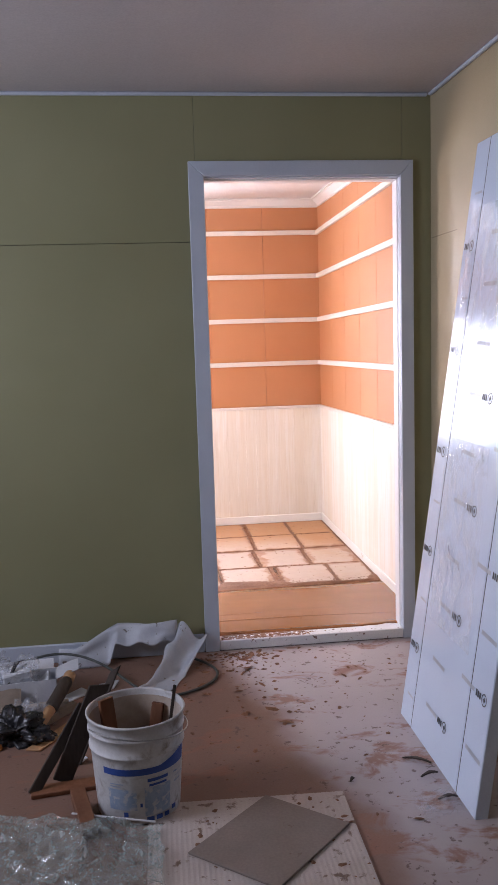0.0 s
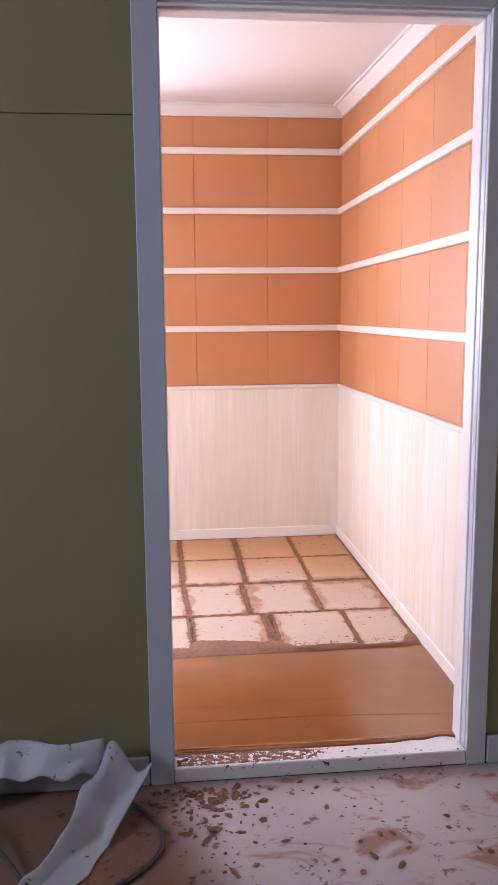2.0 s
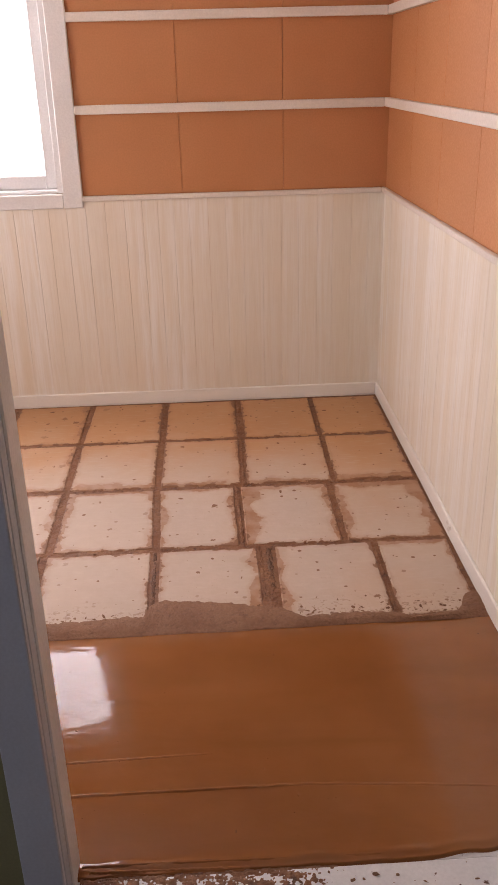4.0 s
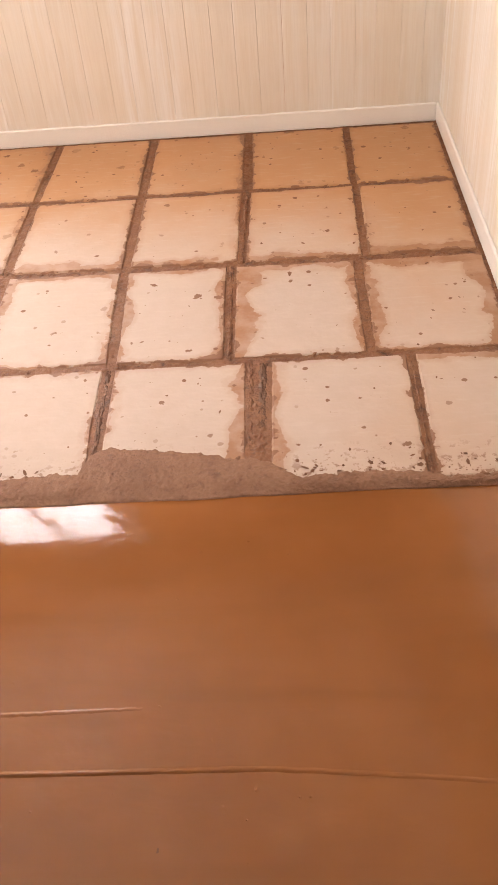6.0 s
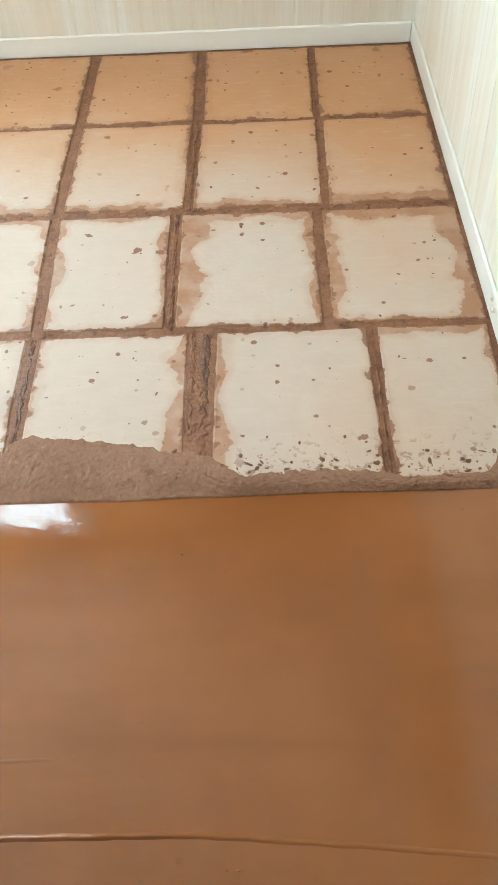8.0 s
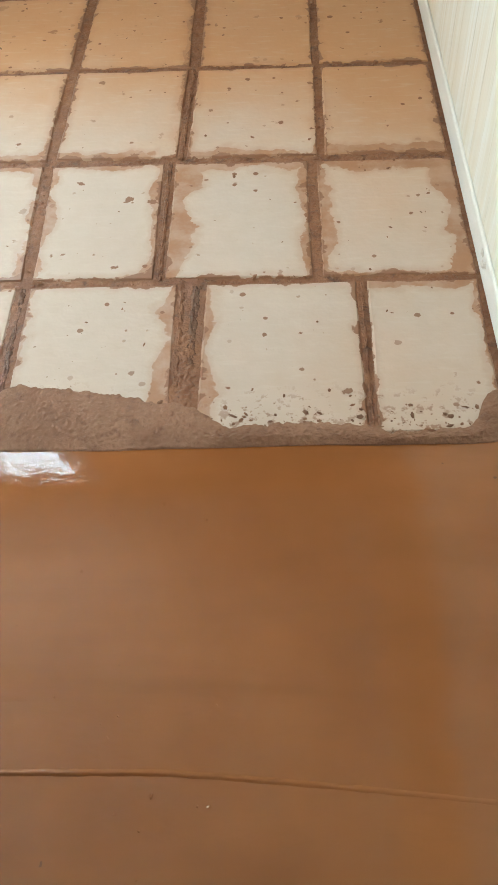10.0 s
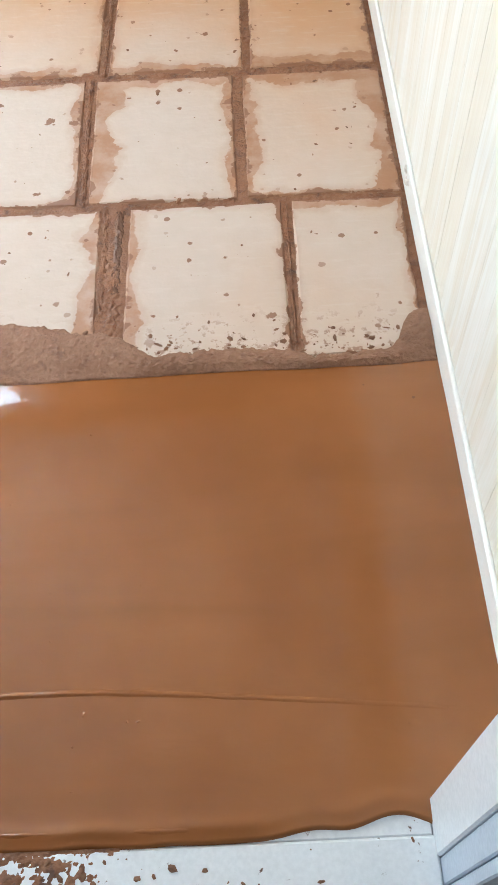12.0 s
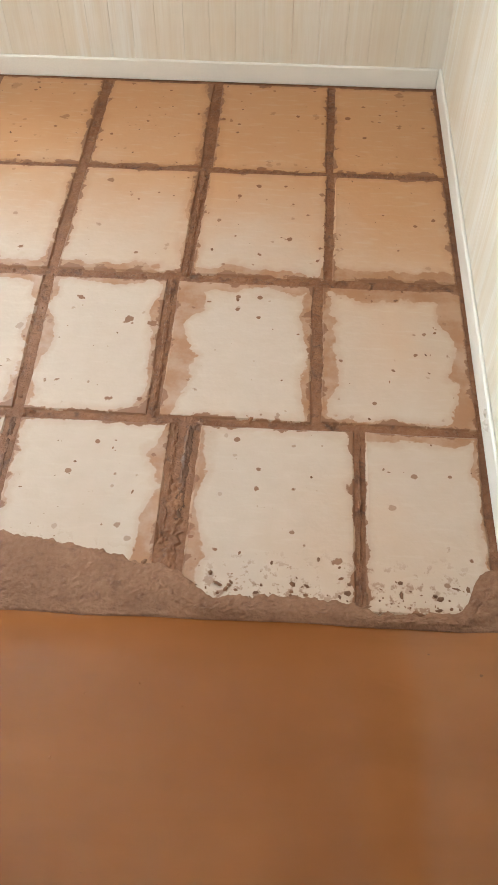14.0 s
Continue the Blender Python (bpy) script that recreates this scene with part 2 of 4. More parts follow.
    for scale, least, size, soft in ((19.0, 0.58, 0.22, 0.06), (48.0, 0.78, 0.30, 0.08)):
        vor = add(nt, "ShaderNodeTexVoronoi", Scale=scale)
        link(nt, p, vor.inputs["Vector"])
        pick = nt.nodes.new("ShaderNodeSeparateXYZ")
        link(nt, vor.outputs["Color"], pick.inputs[0])
        wide = calc(nt, "MULTIPLY", step(nt, pick.outputs[0], least, 1.0), size)
        ragged = calc(nt, "ADD", vor.outputs["Distance"], calc(nt, "MULTIPLY", calc(nt, "ADD", fray, lobes), 0.55))
        one = step(nt, calc(nt, "SUBTRACT", wide, ragged), 0.0, soft)
        one = calc(nt, "MULTIPLY", one, step(nt, pick.outputs[1], 0.1, 0.9, 0.35, 1.0))
        spot = one if spot is None else calc(nt, "MAXIMUM", spot, one)
    near = step(nt, calc(nt, "ADD", place.outputs[1], calc(nt, "MULTIPLY", wander, 0.15)), 0.80, 0.92, 1.0, 0.0)
    spatter = step(nt, noise_tex(nt, p, 52.0, 5.0, 0.65), 0.54, 0.61)
    spot = calc(nt, "MAXIMUM", calc(nt, "MULTIPLY", spot, 0.9), calc(nt, "MULTIPLY", spatter, calc(nt, "MULTIPLY", near, 0.65)))
    col = mixed(nt, spot, col, (0.200, 0.076, 0.028))
    link(nt, col, bsdf.inputs["Base Color"])
    link(nt, step(nt, calc(nt, "ADD", damp, calc(nt, "MULTIPLY", fray, 0.3)), 0.0, 1.0, 0.72, 0.5), bsdf.inputs["Roughness"])
    bumped(nt, bsdf, calc(nt, "ADD", calc(nt, "MULTIPLY", cloud, 0.6), calc(nt, "ADD", fray, calc(nt, "MULTIPLY", spot, 0.8))), 0.25, 0.003)
    return m


def wet_screed():
    """Freshly trowelled brown screed, wet and glossy, with long trowel sweeps and duller patches."""
    m, nt, bsdf = nodes_of("wet_brown_screed")
    p = position(nt)
    sweep = noise_tex(nt, position(nt, (0.35, 2.2, 1)), 3.4, 4.0, 0.5, 0.5)
    cloud, grain = noise_tex(nt, p, 2.1, 4.0), noise_tex(nt, p, 240.0, 3.0)
    col = mixed(nt, step(nt, cloud, 0.3, 0.7), (0.244, 0.087, 0.026), (0.296, 0.113, 0.038))
    col = mixed(nt, step(nt, sweep, 0.4, 0.7, 0.0, 0.4), col, (0.198, 0.072, 0.021))
    specks = step(nt, noise_tex(nt, p, 42.0, 2.0), 0.76, 0.79)
    col = mixed(nt, specks, col, (0.17, 0.07, 0.03))
    link(nt, col, bsdf.inputs["Base Color"])
    dull = calc(nt, "ADD", calc(nt, "MULTIPLY", cloud, 0.7), calc(nt, "MULTIPLY", grain, 0.3))
    link(nt, step(nt, dull, 0.25, 0.75, 0.03, 0.10), bsdf.inputs["Roughness"])
    bsdf.inputs["IOR"].default_value = 1.46
    swell = noise_tex(nt, position(nt, (1, 1.8, 1)), 9.0, 3.0, 0.5, 0.4)
    bumped(nt, bsdf, calc(nt, "ADD", calc(nt, "MULTIPLY", swell, 0.9), calc(nt, "MULTIPLY", noise_tex(nt, p, 70.0, 3.0), 0.06)), 0.14, 0.01)
    return m


def room_floor():
    """Dusty particle-board underlay with brown mortar stains and smears; shade beside the doorway's light is painted
    in.
    """
    m, nt, bsdf = nodes_of("dusty_underlay_board")
    p = position(nt)
    grain = noise_tex(nt, p, 160.0, 3.0)
    col = mixed(nt, noise_tex(nt, p, 2.6, 5.0), (0.385, 0.330, 0.330), (0.46, 0.40, 0.40))
    place = nt.nodes.new("ShaderNodeSeparateXYZ")
    link(nt, p, place.inputs[0])
    # Shade painted in brown: the floor left of the doorway's light.
    wide = noise_tex(nt, p, 2.2, 4.0, 0.55, 0.3)
    side = calc(nt, "ADD", place.outputs[0], calc(nt, "MULTIPLY", calc(nt, "SUBTRACT", wide, 0.5), 0.35))
    jamb_shade = step(nt, calc(nt, "ADD", side, calc(nt, "MULTIPLY", place.outputs[1], 0.22)), -0.10, 0.08, 0.92, 0.0)
    col = mixed(nt, jamb_shade, col, (0.205, 0.105, 0.066))
    smear = step(nt, noise_tex(nt, position(nt, (0.8, 1.3, 1)), 6.0, 6.0, 0.62, 0.5), 0.54, 0.64, 0.0, 0.88)
    col = mixed(nt, smear, col, (0.27, 0.125, 0.08))
    fleck = step(nt, noise_tex(nt, p, 30.0, 6.0, 0.65), 0.60, 0.66)
    col = mixed(nt, calc(nt, "MULTIPLY", fleck, 0.8), col, (0.10, 0.05, 0.035))
    link(nt, col, bsdf.inputs["Base Color"])
    link(nt, step(nt, grain, 0.2, 0.8, 0.5, 0.7), bsdf.inputs["Roughness"])
    bumped(nt, bsdf, calc(nt, "ADD", calc(nt, "MULTIPLY", grain, 0.4), fleck), 0.2, 0.002)
    return m


def clear_film(name, tint, rough, clear, scale=16.0, relief=0.6):
    m, nt, bsdf = nodes_of(name)
    p = position(nt)
    crease = noise_tex(nt, position(nt, (1, 1, 0.5)), scale, 4.0, 0.6, 1.2)
    bsdf.inputs["Base Color"].default_value = (*tint, 1)
    bsdf.inputs["Roughness"].default_value = rough
    bsdf.inputs["IOR"].default_value = 1.5
    link(nt, step(nt, crease, 0.35, 0.75, clear, clear + 0.3), bsdf.inputs["Alpha"])
    bumped(nt, bsdf, crease, relief, 0.006)
    return m


def pane_glass():
    m, nt, bsdf = nodes_of("window_glass")
    bsdf.inputs["Base Color"].default_value = (0.95, 0.97, 0.97, 1)
    bsdf.inputs["Roughness"].default_value = 0.02
    bsdf.inputs["Transmission Weight"].default_value = 1.0
    bsdf.inputs["IOR"].default_value = 1.05
    return m


PINE, CLAY, SCREED, UNDERLAY, GLASS = wainscot_paint(), tile_clay(), wet_screed(), room_floor(), pane_glass()
FILM = clear_film("wrinkled_packing_film", (0.80, 0.84, 0.90), 0.08, 0.03)
BUBBLE = clear_film("bubble_wrap_plastic", (0.50, 0.60, 0.57), 0.07, 0.30, 44.0, 1.0)
for node in BUBBLE.node_tree.nodes:
    if node.type == "BSDF_PRINCIPLED":
        node.inputs["Coat Weight"].default_value = 1.0
        node.inputs["Coat IOR"].default_value = 1.6
        node.inputs["IOR"].default_value = 1.6
        node.inputs["Coat Roughness"].default_value = 0.12


# ---------------------------------------------------------------- mesh helpers
def mesh_of(name, bm, material, smooth=False):
    me = bpy.data.meshes.new(name)
    bmesh.ops.recalc_face_normals(bm, faces=bm.faces)
    bm.to_mesh(me)
    bm.free()
    me.materials.append(material)
    if smooth:
        for f in me.polygons:
            f.use_smooth = True
    return me


def part(name, bm, material, parent=None, label="", smooth=False):
    ob = new(name, mesh_of(name, bm, material, smooth))
    if parent:
        ob.parent = parent
    if label:
        ob["label"] = label
    return ob


def thing(name, at, label, category, group="", turn=0.0, rx=0.0, ry=0.0):
    ob = new(name)
    ob.empty_display_size = 0.1
    ob.matrix_basis = pose(*at, rx, ry, turn)
    return tagged(ob, label, category, group)


def block(x0, x1, y0, y1, z0, z1, bevel=0.0, bm=None):
    own = bmesh.new()
    bmesh.ops.create_cube(own, size=1.0)
    for v in own.verts:
        v.co = ((x0 + x1) / 2 + v.co.x * (x1 - x0), (y0 + y1) / 2 + v.co.y * (y1 - y0), (z0 + z1) / 2 + v.co.z * (z1 - z0))
    if bevel:
        bmesh.ops.bevel(own, geom=own.edges[:], offset=bevel, segments=1, affect="EDGES", profile=0.5)
    if bm is None:
        return own
    me = bpy.data.meshes.new("tmp")
    own.to_mesh(me)
    own.free()
    bm.from_mesh(me)
    bpy.data.meshes.remove(me)
    return bm


def blocks(rows, bevel=0.0):
    bm = bmesh.new()
    for r in rows:
        block(*r, bevel, bm)
    return bm


def sheet(nx, ny, place, thick=0.0):
    """A grid whose point at u, v (0 to 1) lies at place(u, v)."""
    bm = bmesh.new()
    vs = [[bm.verts.new(place(i / nx, j / ny)) for i in range(nx + 1)] for j in range(ny + 1)]
    for j in range(ny):
        for i in range(nx):
            bm.faces.new((vs[j][i], vs[j][i + 1], vs[j + 1][i + 1], vs[j + 1][i]))
    if thick:
        bmesh.ops.recalc_face_normals(bm, faces=bm.faces)
        bmesh.ops.solidify(bm, geom=bm.faces[:], thickness=thick)
    return bm


def lathe(profile, n=48):
    bm = bmesh.new()
    rings = [[bm.verts.new((r * math.cos(2 * math.pi * k / n), r * math.sin(2 * math.pi * k / n), z)) for k in range(n)] for r, z in profile]
    for a, b in zip(rings, rings[1:]):
        for k in range(n):
            bm.faces.new((a[k], a[(k + 1) % n], b[(k + 1) % n], b[k]))
    return bm


def tube(points, radius, n=8):
    """A round hose through the points, smoothed."""
    pts = [Vector(p) for p in points]
    for _ in range(2):
        cut = [pts[0]]
        for a, b in zip(pts, pts[1:]):
            cut += [a.lerp(b, 0.25), a.lerp(b, 0.75)]
        pts = cut + [pts[-1]]
    bm, rings = bmesh.new(), []
    for i, p in enumerate(pts):
        d = (pts[min(i + 1, len(pts) - 1)] - pts[max(i - 1, 0)]).normalized()
        s = d.cross((0.03, 0.02, 1)).normalized()
        u = s.cross(d)
        rings.append([bm.verts.new(p + radius * (math.cos(2 * math.pi * k / n) * s + math.sin(2 * math.pi * k / n) * u)) for k in range(n)])
    for a, b in zip(rings, rings[1:]):
        for k in range(n):
            bm.faces.new((a[k], a[(k + 1) % n], b[(k + 1) % n], b[k]))
    bm.faces.new(rings[0])
    bm.faces.new(rings[-1])
    return bm


def lump(size, seed, detail=3, rough=0.35):
    """An irregular clod or crumpled heap of the given half sizes, flat at the bottom."""
    bm = bmesh.new()
    bmesh.ops.create_icosphere(bm, subdivisions=detail, radius=1.0)
    for v in bm.verts:
        k = 1 + rough * noise.noise(v.co * 1.7 + Vector((seed, 0, 0))) + 0.5 * rough * noise.noise(v.co * 4.5 + Vector((0, seed, 0)))
        k -= 0.35 * rough * (abs(noise.noise(v.co * 3.1 + Vector((0, 0, seed)))) + 0.6 * abs(noise.noise(v.co * 7.7 + Vector((seed, 0, 0)))))
        v.co = Vector((v.co.x * size[0] * k, v.co.y * size[1] * k, max(v.co.z * k, -0.35) * size[2] + 0.35 * size[2]))
    return bm


def structure(name, bm, material, label="", smooth=False):
    return tagged(part(name, bm, material, None, label, smooth), kind="structure")


# ---------------------------------------------------------------- setting: sizes
FZ = -0.045                      # floor of the outer room; the tiles' faces are at 0
X0, X1 = 0.0, 0.828              # door opening
HEAD = 1.995
XR, YB = 0.954, 2.335            # pantry: right wall and back wall faces
XL, YF = -1.35, 0.112            # pantry: left wall, front wall face
ZC = 2.245                       # pantry ceiling
RX, RL, RB, RC = 0.970, -2.60, -5.6, 2.330   # outer room: right wall, left wall, rear wall, ceiling

# outer room
structure("floor", block(RL - 0.1, RX + 0.1, RB - 0.1, 0.005, FZ - 0.05, FZ), UNDERLAY, "dusty underlay board floor with brown mortar stains and painted-in shade")
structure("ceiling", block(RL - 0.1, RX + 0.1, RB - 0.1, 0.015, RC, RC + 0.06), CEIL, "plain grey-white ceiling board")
wall = structure("wall_north", blocks([(RL, X0 - 0.035, 0.021, YF - 0.003, FZ, RC), (X1 + 0.035, RX, 0.021, YF - 0.003, FZ, RC),
                                       (X0 - 0.035, X1 + 0.035, 0.021, YF - 0.003, HEAD + 0.04, RC)]), GAP, "olive painted board wall")
for x0, x1, z0, z1 in ((RL, -0.0380, FZ, 1.7290), (RL, -0.0380, 1.7310, RC), (-0.0370, 0.8430, HEAD + 0.03, RC), (0.8440, RX, FZ, RC)):
    part("wall_board", block(x0, x1, 0.015, 0.022, z0, z1, 0.0012), OLIVE, wall)
structure("wall_east", block(RX, RX + 0.1, RB, YF - 0.004, FZ, RC), CREAM, "cream painted board wall")
structure("joint_east", block(RX - 0.0004, RX + 0.002, -0.30, -0.004, 1.7295, 1.7310), GAP, "fine joint between wall boards")
structure("wall_south", block(RL, RX, RB - 0.1, RB, FZ, RC), CREAM)
structure("wall_west", blocks([(RL - 0.12, RL, RB, -1.86, FZ, RC), (RL - 0.12, RL, -0.94, YF, FZ, RC), (RL - 0.12, RL, -1.86, -0.94, FZ, 1.12),
                               (RL - 0.12, RL, -1.86, -0.94, 2.08, RC)]), CREAM)
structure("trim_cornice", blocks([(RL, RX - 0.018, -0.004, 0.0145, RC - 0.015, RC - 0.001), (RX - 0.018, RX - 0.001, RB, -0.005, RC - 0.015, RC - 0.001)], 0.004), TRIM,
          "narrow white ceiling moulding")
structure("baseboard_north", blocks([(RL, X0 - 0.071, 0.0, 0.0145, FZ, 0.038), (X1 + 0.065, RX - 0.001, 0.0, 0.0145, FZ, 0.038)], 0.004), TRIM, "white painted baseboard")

# door frame of the opening, with casing, liner and sill
frame_ob = thing("door_1", (0, 0, FZ), "white painted door frame without a door, with flat casing", "door frame")
frame_ob["kind"] = "structure"
Z = -FZ


def casing_leg(xa, xb, flip):
    bm = bmesh.new()
    top_a, top_b = (HEAD + 0.06 + Z, HEAD + Z)
    (pa, pb) = ((xa, top_a), (xb, top_b)) if not flip else ((xa, top_b), (xb, top_a))
    vs = [bm.verts.new((x, y, z)) for y in (0.0, 0.0146) for x, z in ((xa, 0.0), (xb, 0.0), (pb[0], pb[1]), (pa[0], pa[1]))]
    for q in ((0, 1, 2, 3), (7, 6, 5, 4), (0, 4, 5, 1), (1, 5, 6, 2), (2, 6, 7, 3), (3, 7, 4, 0)):
        bm.faces.new([vs[k] for k in q])
    bmesh.ops.bevel(bm, geom=bm.edges[:], offset=0.002, segments=1, affect="EDGES")
    return bm


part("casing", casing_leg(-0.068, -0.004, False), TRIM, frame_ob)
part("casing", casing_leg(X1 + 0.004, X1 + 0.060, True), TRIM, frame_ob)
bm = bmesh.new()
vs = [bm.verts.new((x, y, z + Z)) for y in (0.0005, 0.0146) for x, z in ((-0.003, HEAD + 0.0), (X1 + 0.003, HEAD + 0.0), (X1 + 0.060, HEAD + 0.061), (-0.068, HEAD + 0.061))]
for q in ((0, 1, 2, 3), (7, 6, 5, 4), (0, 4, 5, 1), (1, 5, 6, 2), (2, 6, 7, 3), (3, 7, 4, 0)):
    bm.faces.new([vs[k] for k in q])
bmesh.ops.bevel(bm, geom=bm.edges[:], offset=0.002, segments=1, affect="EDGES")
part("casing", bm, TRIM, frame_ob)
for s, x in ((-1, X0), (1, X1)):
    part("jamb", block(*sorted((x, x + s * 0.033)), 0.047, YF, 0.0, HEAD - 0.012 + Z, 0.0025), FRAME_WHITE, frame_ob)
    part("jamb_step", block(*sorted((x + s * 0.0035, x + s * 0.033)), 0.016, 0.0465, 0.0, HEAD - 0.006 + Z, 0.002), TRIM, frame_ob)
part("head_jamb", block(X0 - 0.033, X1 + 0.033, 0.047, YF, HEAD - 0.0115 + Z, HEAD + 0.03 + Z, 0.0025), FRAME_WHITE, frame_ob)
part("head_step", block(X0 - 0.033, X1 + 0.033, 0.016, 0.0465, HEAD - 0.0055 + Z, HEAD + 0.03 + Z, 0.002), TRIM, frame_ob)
part("sill", block(X0 - 0.003, X1 + 0.003, 0.001, 0.070, 0.002, 0.0 + Z, 0.003), SILL, frame_ob, "white painted sill spattered with mortar")

part("sill_ledge", block(X0 + 0.001, X1 - 0.001, 0.0705, YF + 0.02, 0.002, Z - 0.0035, 0.002), SILL, frame_ob, "white sill ledge under the screed's lip")

# pantry shell
structure("wall_pantry_east", block(XR + 0.012, XR + 0.1, YF - 0.002, YB + 0.1, -0.06, ZC + 0.02), ORANGE)
pantry_back = structure("wall_pantry_north", blocks([(XL, -0.95, YB + 0.012, YB + 0.1, -0.06, ZC + 0.02), (-0.25, XR + 0.012, YB + 0.012, YB + 0.1, -0.06, ZC + 0.02),
                                                     (-0.95, -0.25, YB + 0.012, YB + 0.1, -0.06, 0.84), (-0.95, -0.25, YB + 0.012, YB + 0.1, 1.79, ZC + 0.02)]), ORANGE,
                        "terracotta painted board wall above whitewashed wainscot")
# Unseen walls kept pale to bounce light; west opening holds the added window.
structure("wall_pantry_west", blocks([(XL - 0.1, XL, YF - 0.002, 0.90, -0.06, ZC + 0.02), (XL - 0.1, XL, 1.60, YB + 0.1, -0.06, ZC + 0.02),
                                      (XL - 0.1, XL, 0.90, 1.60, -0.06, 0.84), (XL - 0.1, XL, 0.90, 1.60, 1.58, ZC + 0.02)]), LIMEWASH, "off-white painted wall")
structure("wall_pantry_south", blocks([(XL, X0 - 0.034, YF - 0.0025, YF + 0.006, -0.06, ZC), (X1 + 0.034, XR + 0.011, YF - 0.0025, YF + 0.006, -0.06, ZC),
                                       (X0 - 0.034, X1 + 0.034, YF - 0.0025, YF + 0.006, HEAD + 0.031, ZC)]), LIMEWASH, "off-white painted wall")
structure("ceiling_pantry", block(XL - 0.1, XR + 0.1, YF - 0.002, YB + 0.1, ZC, ZC + 0.05), CEIL_IN, "plain white ceiling")
pantry_east = bpy.data.objects["wall_pantry_east"]
pantry_east["label"] = "terracotta painted board wall above whitewashed wainscot"
# trims of the pantry
CLEATS = (2.018, 1.724, 1.425, 1.127)
for z in CLEATS:
    structure("shelf_cleat_north", block(-0.178, XR - 0.0215, YB - 0.020, YB - 0.0005, z - 0.0155, z + 0.0155, 0.002), CLEAT, "cream painted shelf cleat on the wall")
    structure("shelf_cleat_east", block(XR - 0.020, XR - 0.0005, YF + 0.02, YB - 0.001, z - 0.0155, z + 0.0155, 0.002), CLEAT, "cream painted shelf cleat on the wall")
structure("trim_dado_north", block(-0.182, XR - 0.0185, YB - 0.018, YB - 0.0005, 0.810, 0.829, 0.003), CLEAT, "cream dado rail on the wainscot")
structure("trim_dado_east", block(XR - 0.018, XR - 0.0005, YF + 0.02, YB - 0.001, 0.810, 0.829, 0.003), CLEAT, "cream dado rail on the wainscot")
structure("baseboard_pantry_north", block(XL + 0.001, XR - 0.0135, YB - 0.015, YB - 0.0055, -0.004, 0.052, 0.003), BASE_WHITE, "low white baseboard")
structure("baseboard_pantry_east", block(XR - 0.013, XR - 0.0045, YF + 0.007, YB - 0.006, -0.004, 0.052, 0.003), BASE_WHITE, "low white baseboard, chipped")


for ob in list(scene.collection.objects):
    if ob.name.startswith(("shelf_cleat_east", "trim_dado_east")):
        rise = 0.036 if 1.0 < ob.data.vertices[0].co.z < 1.2 else 0.050
        for v in ob.data.vertices:      # the old wall is out of level: its trims rise towards the door
            v.co.z += rise * (YB - v.co.y) / (YB - YF)


def cove(length, turn, at):
    """Ceiling moulding: two small fillets with a hollow between, running along x, the wall at +y."""
    prof = [(0.0, -0.058), (-0.012, -0.058), (-0.014, -0.045), (-0.022, -0.036), (-0.040, -0.018), (-0.043, -0.012), (-0.055, -0.011), (-0.055, 0.0), (0.0, 0.0)]
    bm = bmesh.new()
    a, b = ([bm.verts.new((x, y, z)) for y, z in prof] for x in (0.0, length))
    for k in range(len(prof)):
        bm.faces.new((a[k], a[(k + 1) % len(prof)], b[(k + 1) % len(prof)], b[k]))
    bm.faces.new(a)
    bm.faces.new(b)
    bm.transform(pose(*at, 0, 0, turn))
    return bm


structure("trim_cove_north", cove(XR - XL - 0.002, 0, (XL + 0.001, YB - 0.001, ZC - 0.001)), CEIL_IN, "white coved ceiling moulding")
structure("trim_cove_east", cove(YB - YF - 0.062, -90, (XR - 0.001, YB - 0.056, ZC - 0.0015)), CEIL_IN, "white coved ceiling moulding")

# the pantry's window
win = thing("window_1", (-0.60, YB, 0.84), "white framed window full of daylight", "window")
win["kind"] = "structure"
W, H = 0.35, 0.95
for x0, x1, z0, z1 in ((W, W + 0.072, -0.052, H + 0.07), (-W - 0.072, -W, -0.052, H + 0.07), (-W, W, H, H + 0.07), (-W, W, -0.052, 0.0)):
    part("window_casing", block(x0 + 0.0005, x1 - 0.0005, -0.018, 0.0, z0, z1, 0.003), FRAME_WHITE, win)
for x0, x1, z0, z1 in ((W - 0.022, W, 0.0, H), (-W, -W + 0.022, 0.0, H), (-W + 0.022, W - 0.022, H - 0.022, H), (-W + 0.022, W - 0.022, 0.0, 0.012)):
    part("window_frame", block(x0, x1, 0.0005, 0.09, z0, z1, 0.002), FRAME_WHITE, win)
for x0, x1, z0, z1 in ((W - 0.066, W - 0.023, 0.013, H - 0.023), (-W + 0.023, -W + 0.066, 0.013, H - 0.023), (-W + 0.066, W - 0.066, H - 0.07, H - 0.023),
                       (-W + 0.066, W - 0.066, 0.013, 0.06), (-0.018, 0.018, 0.06, H - 0.07)):
    part("sash_bar", block(x0, x1, 0.045, 0.080, z0, z1, 0.003), FRAME_WHITE, win)
for x0, x1 in ((-W + 0.066, -0.018), (0.018, W - 0.066)):
    pane = part("pane", block(x0, x1, 0.060, 0.064, 0.06, H - 0.07), GLASS, win)
    pane.visible_shadow = False

# Added window, out of view, framing the side fill lamp.
win = thing("added_window_3", (XL - 0.05, 1.25, 0.84), "white framed window, unseen, added to carry the fill light", "window")
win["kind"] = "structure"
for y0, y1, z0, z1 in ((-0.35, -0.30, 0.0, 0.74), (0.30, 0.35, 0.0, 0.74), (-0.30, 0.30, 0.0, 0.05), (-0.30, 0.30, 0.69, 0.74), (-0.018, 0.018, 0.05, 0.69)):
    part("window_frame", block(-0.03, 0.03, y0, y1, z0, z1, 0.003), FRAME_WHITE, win)

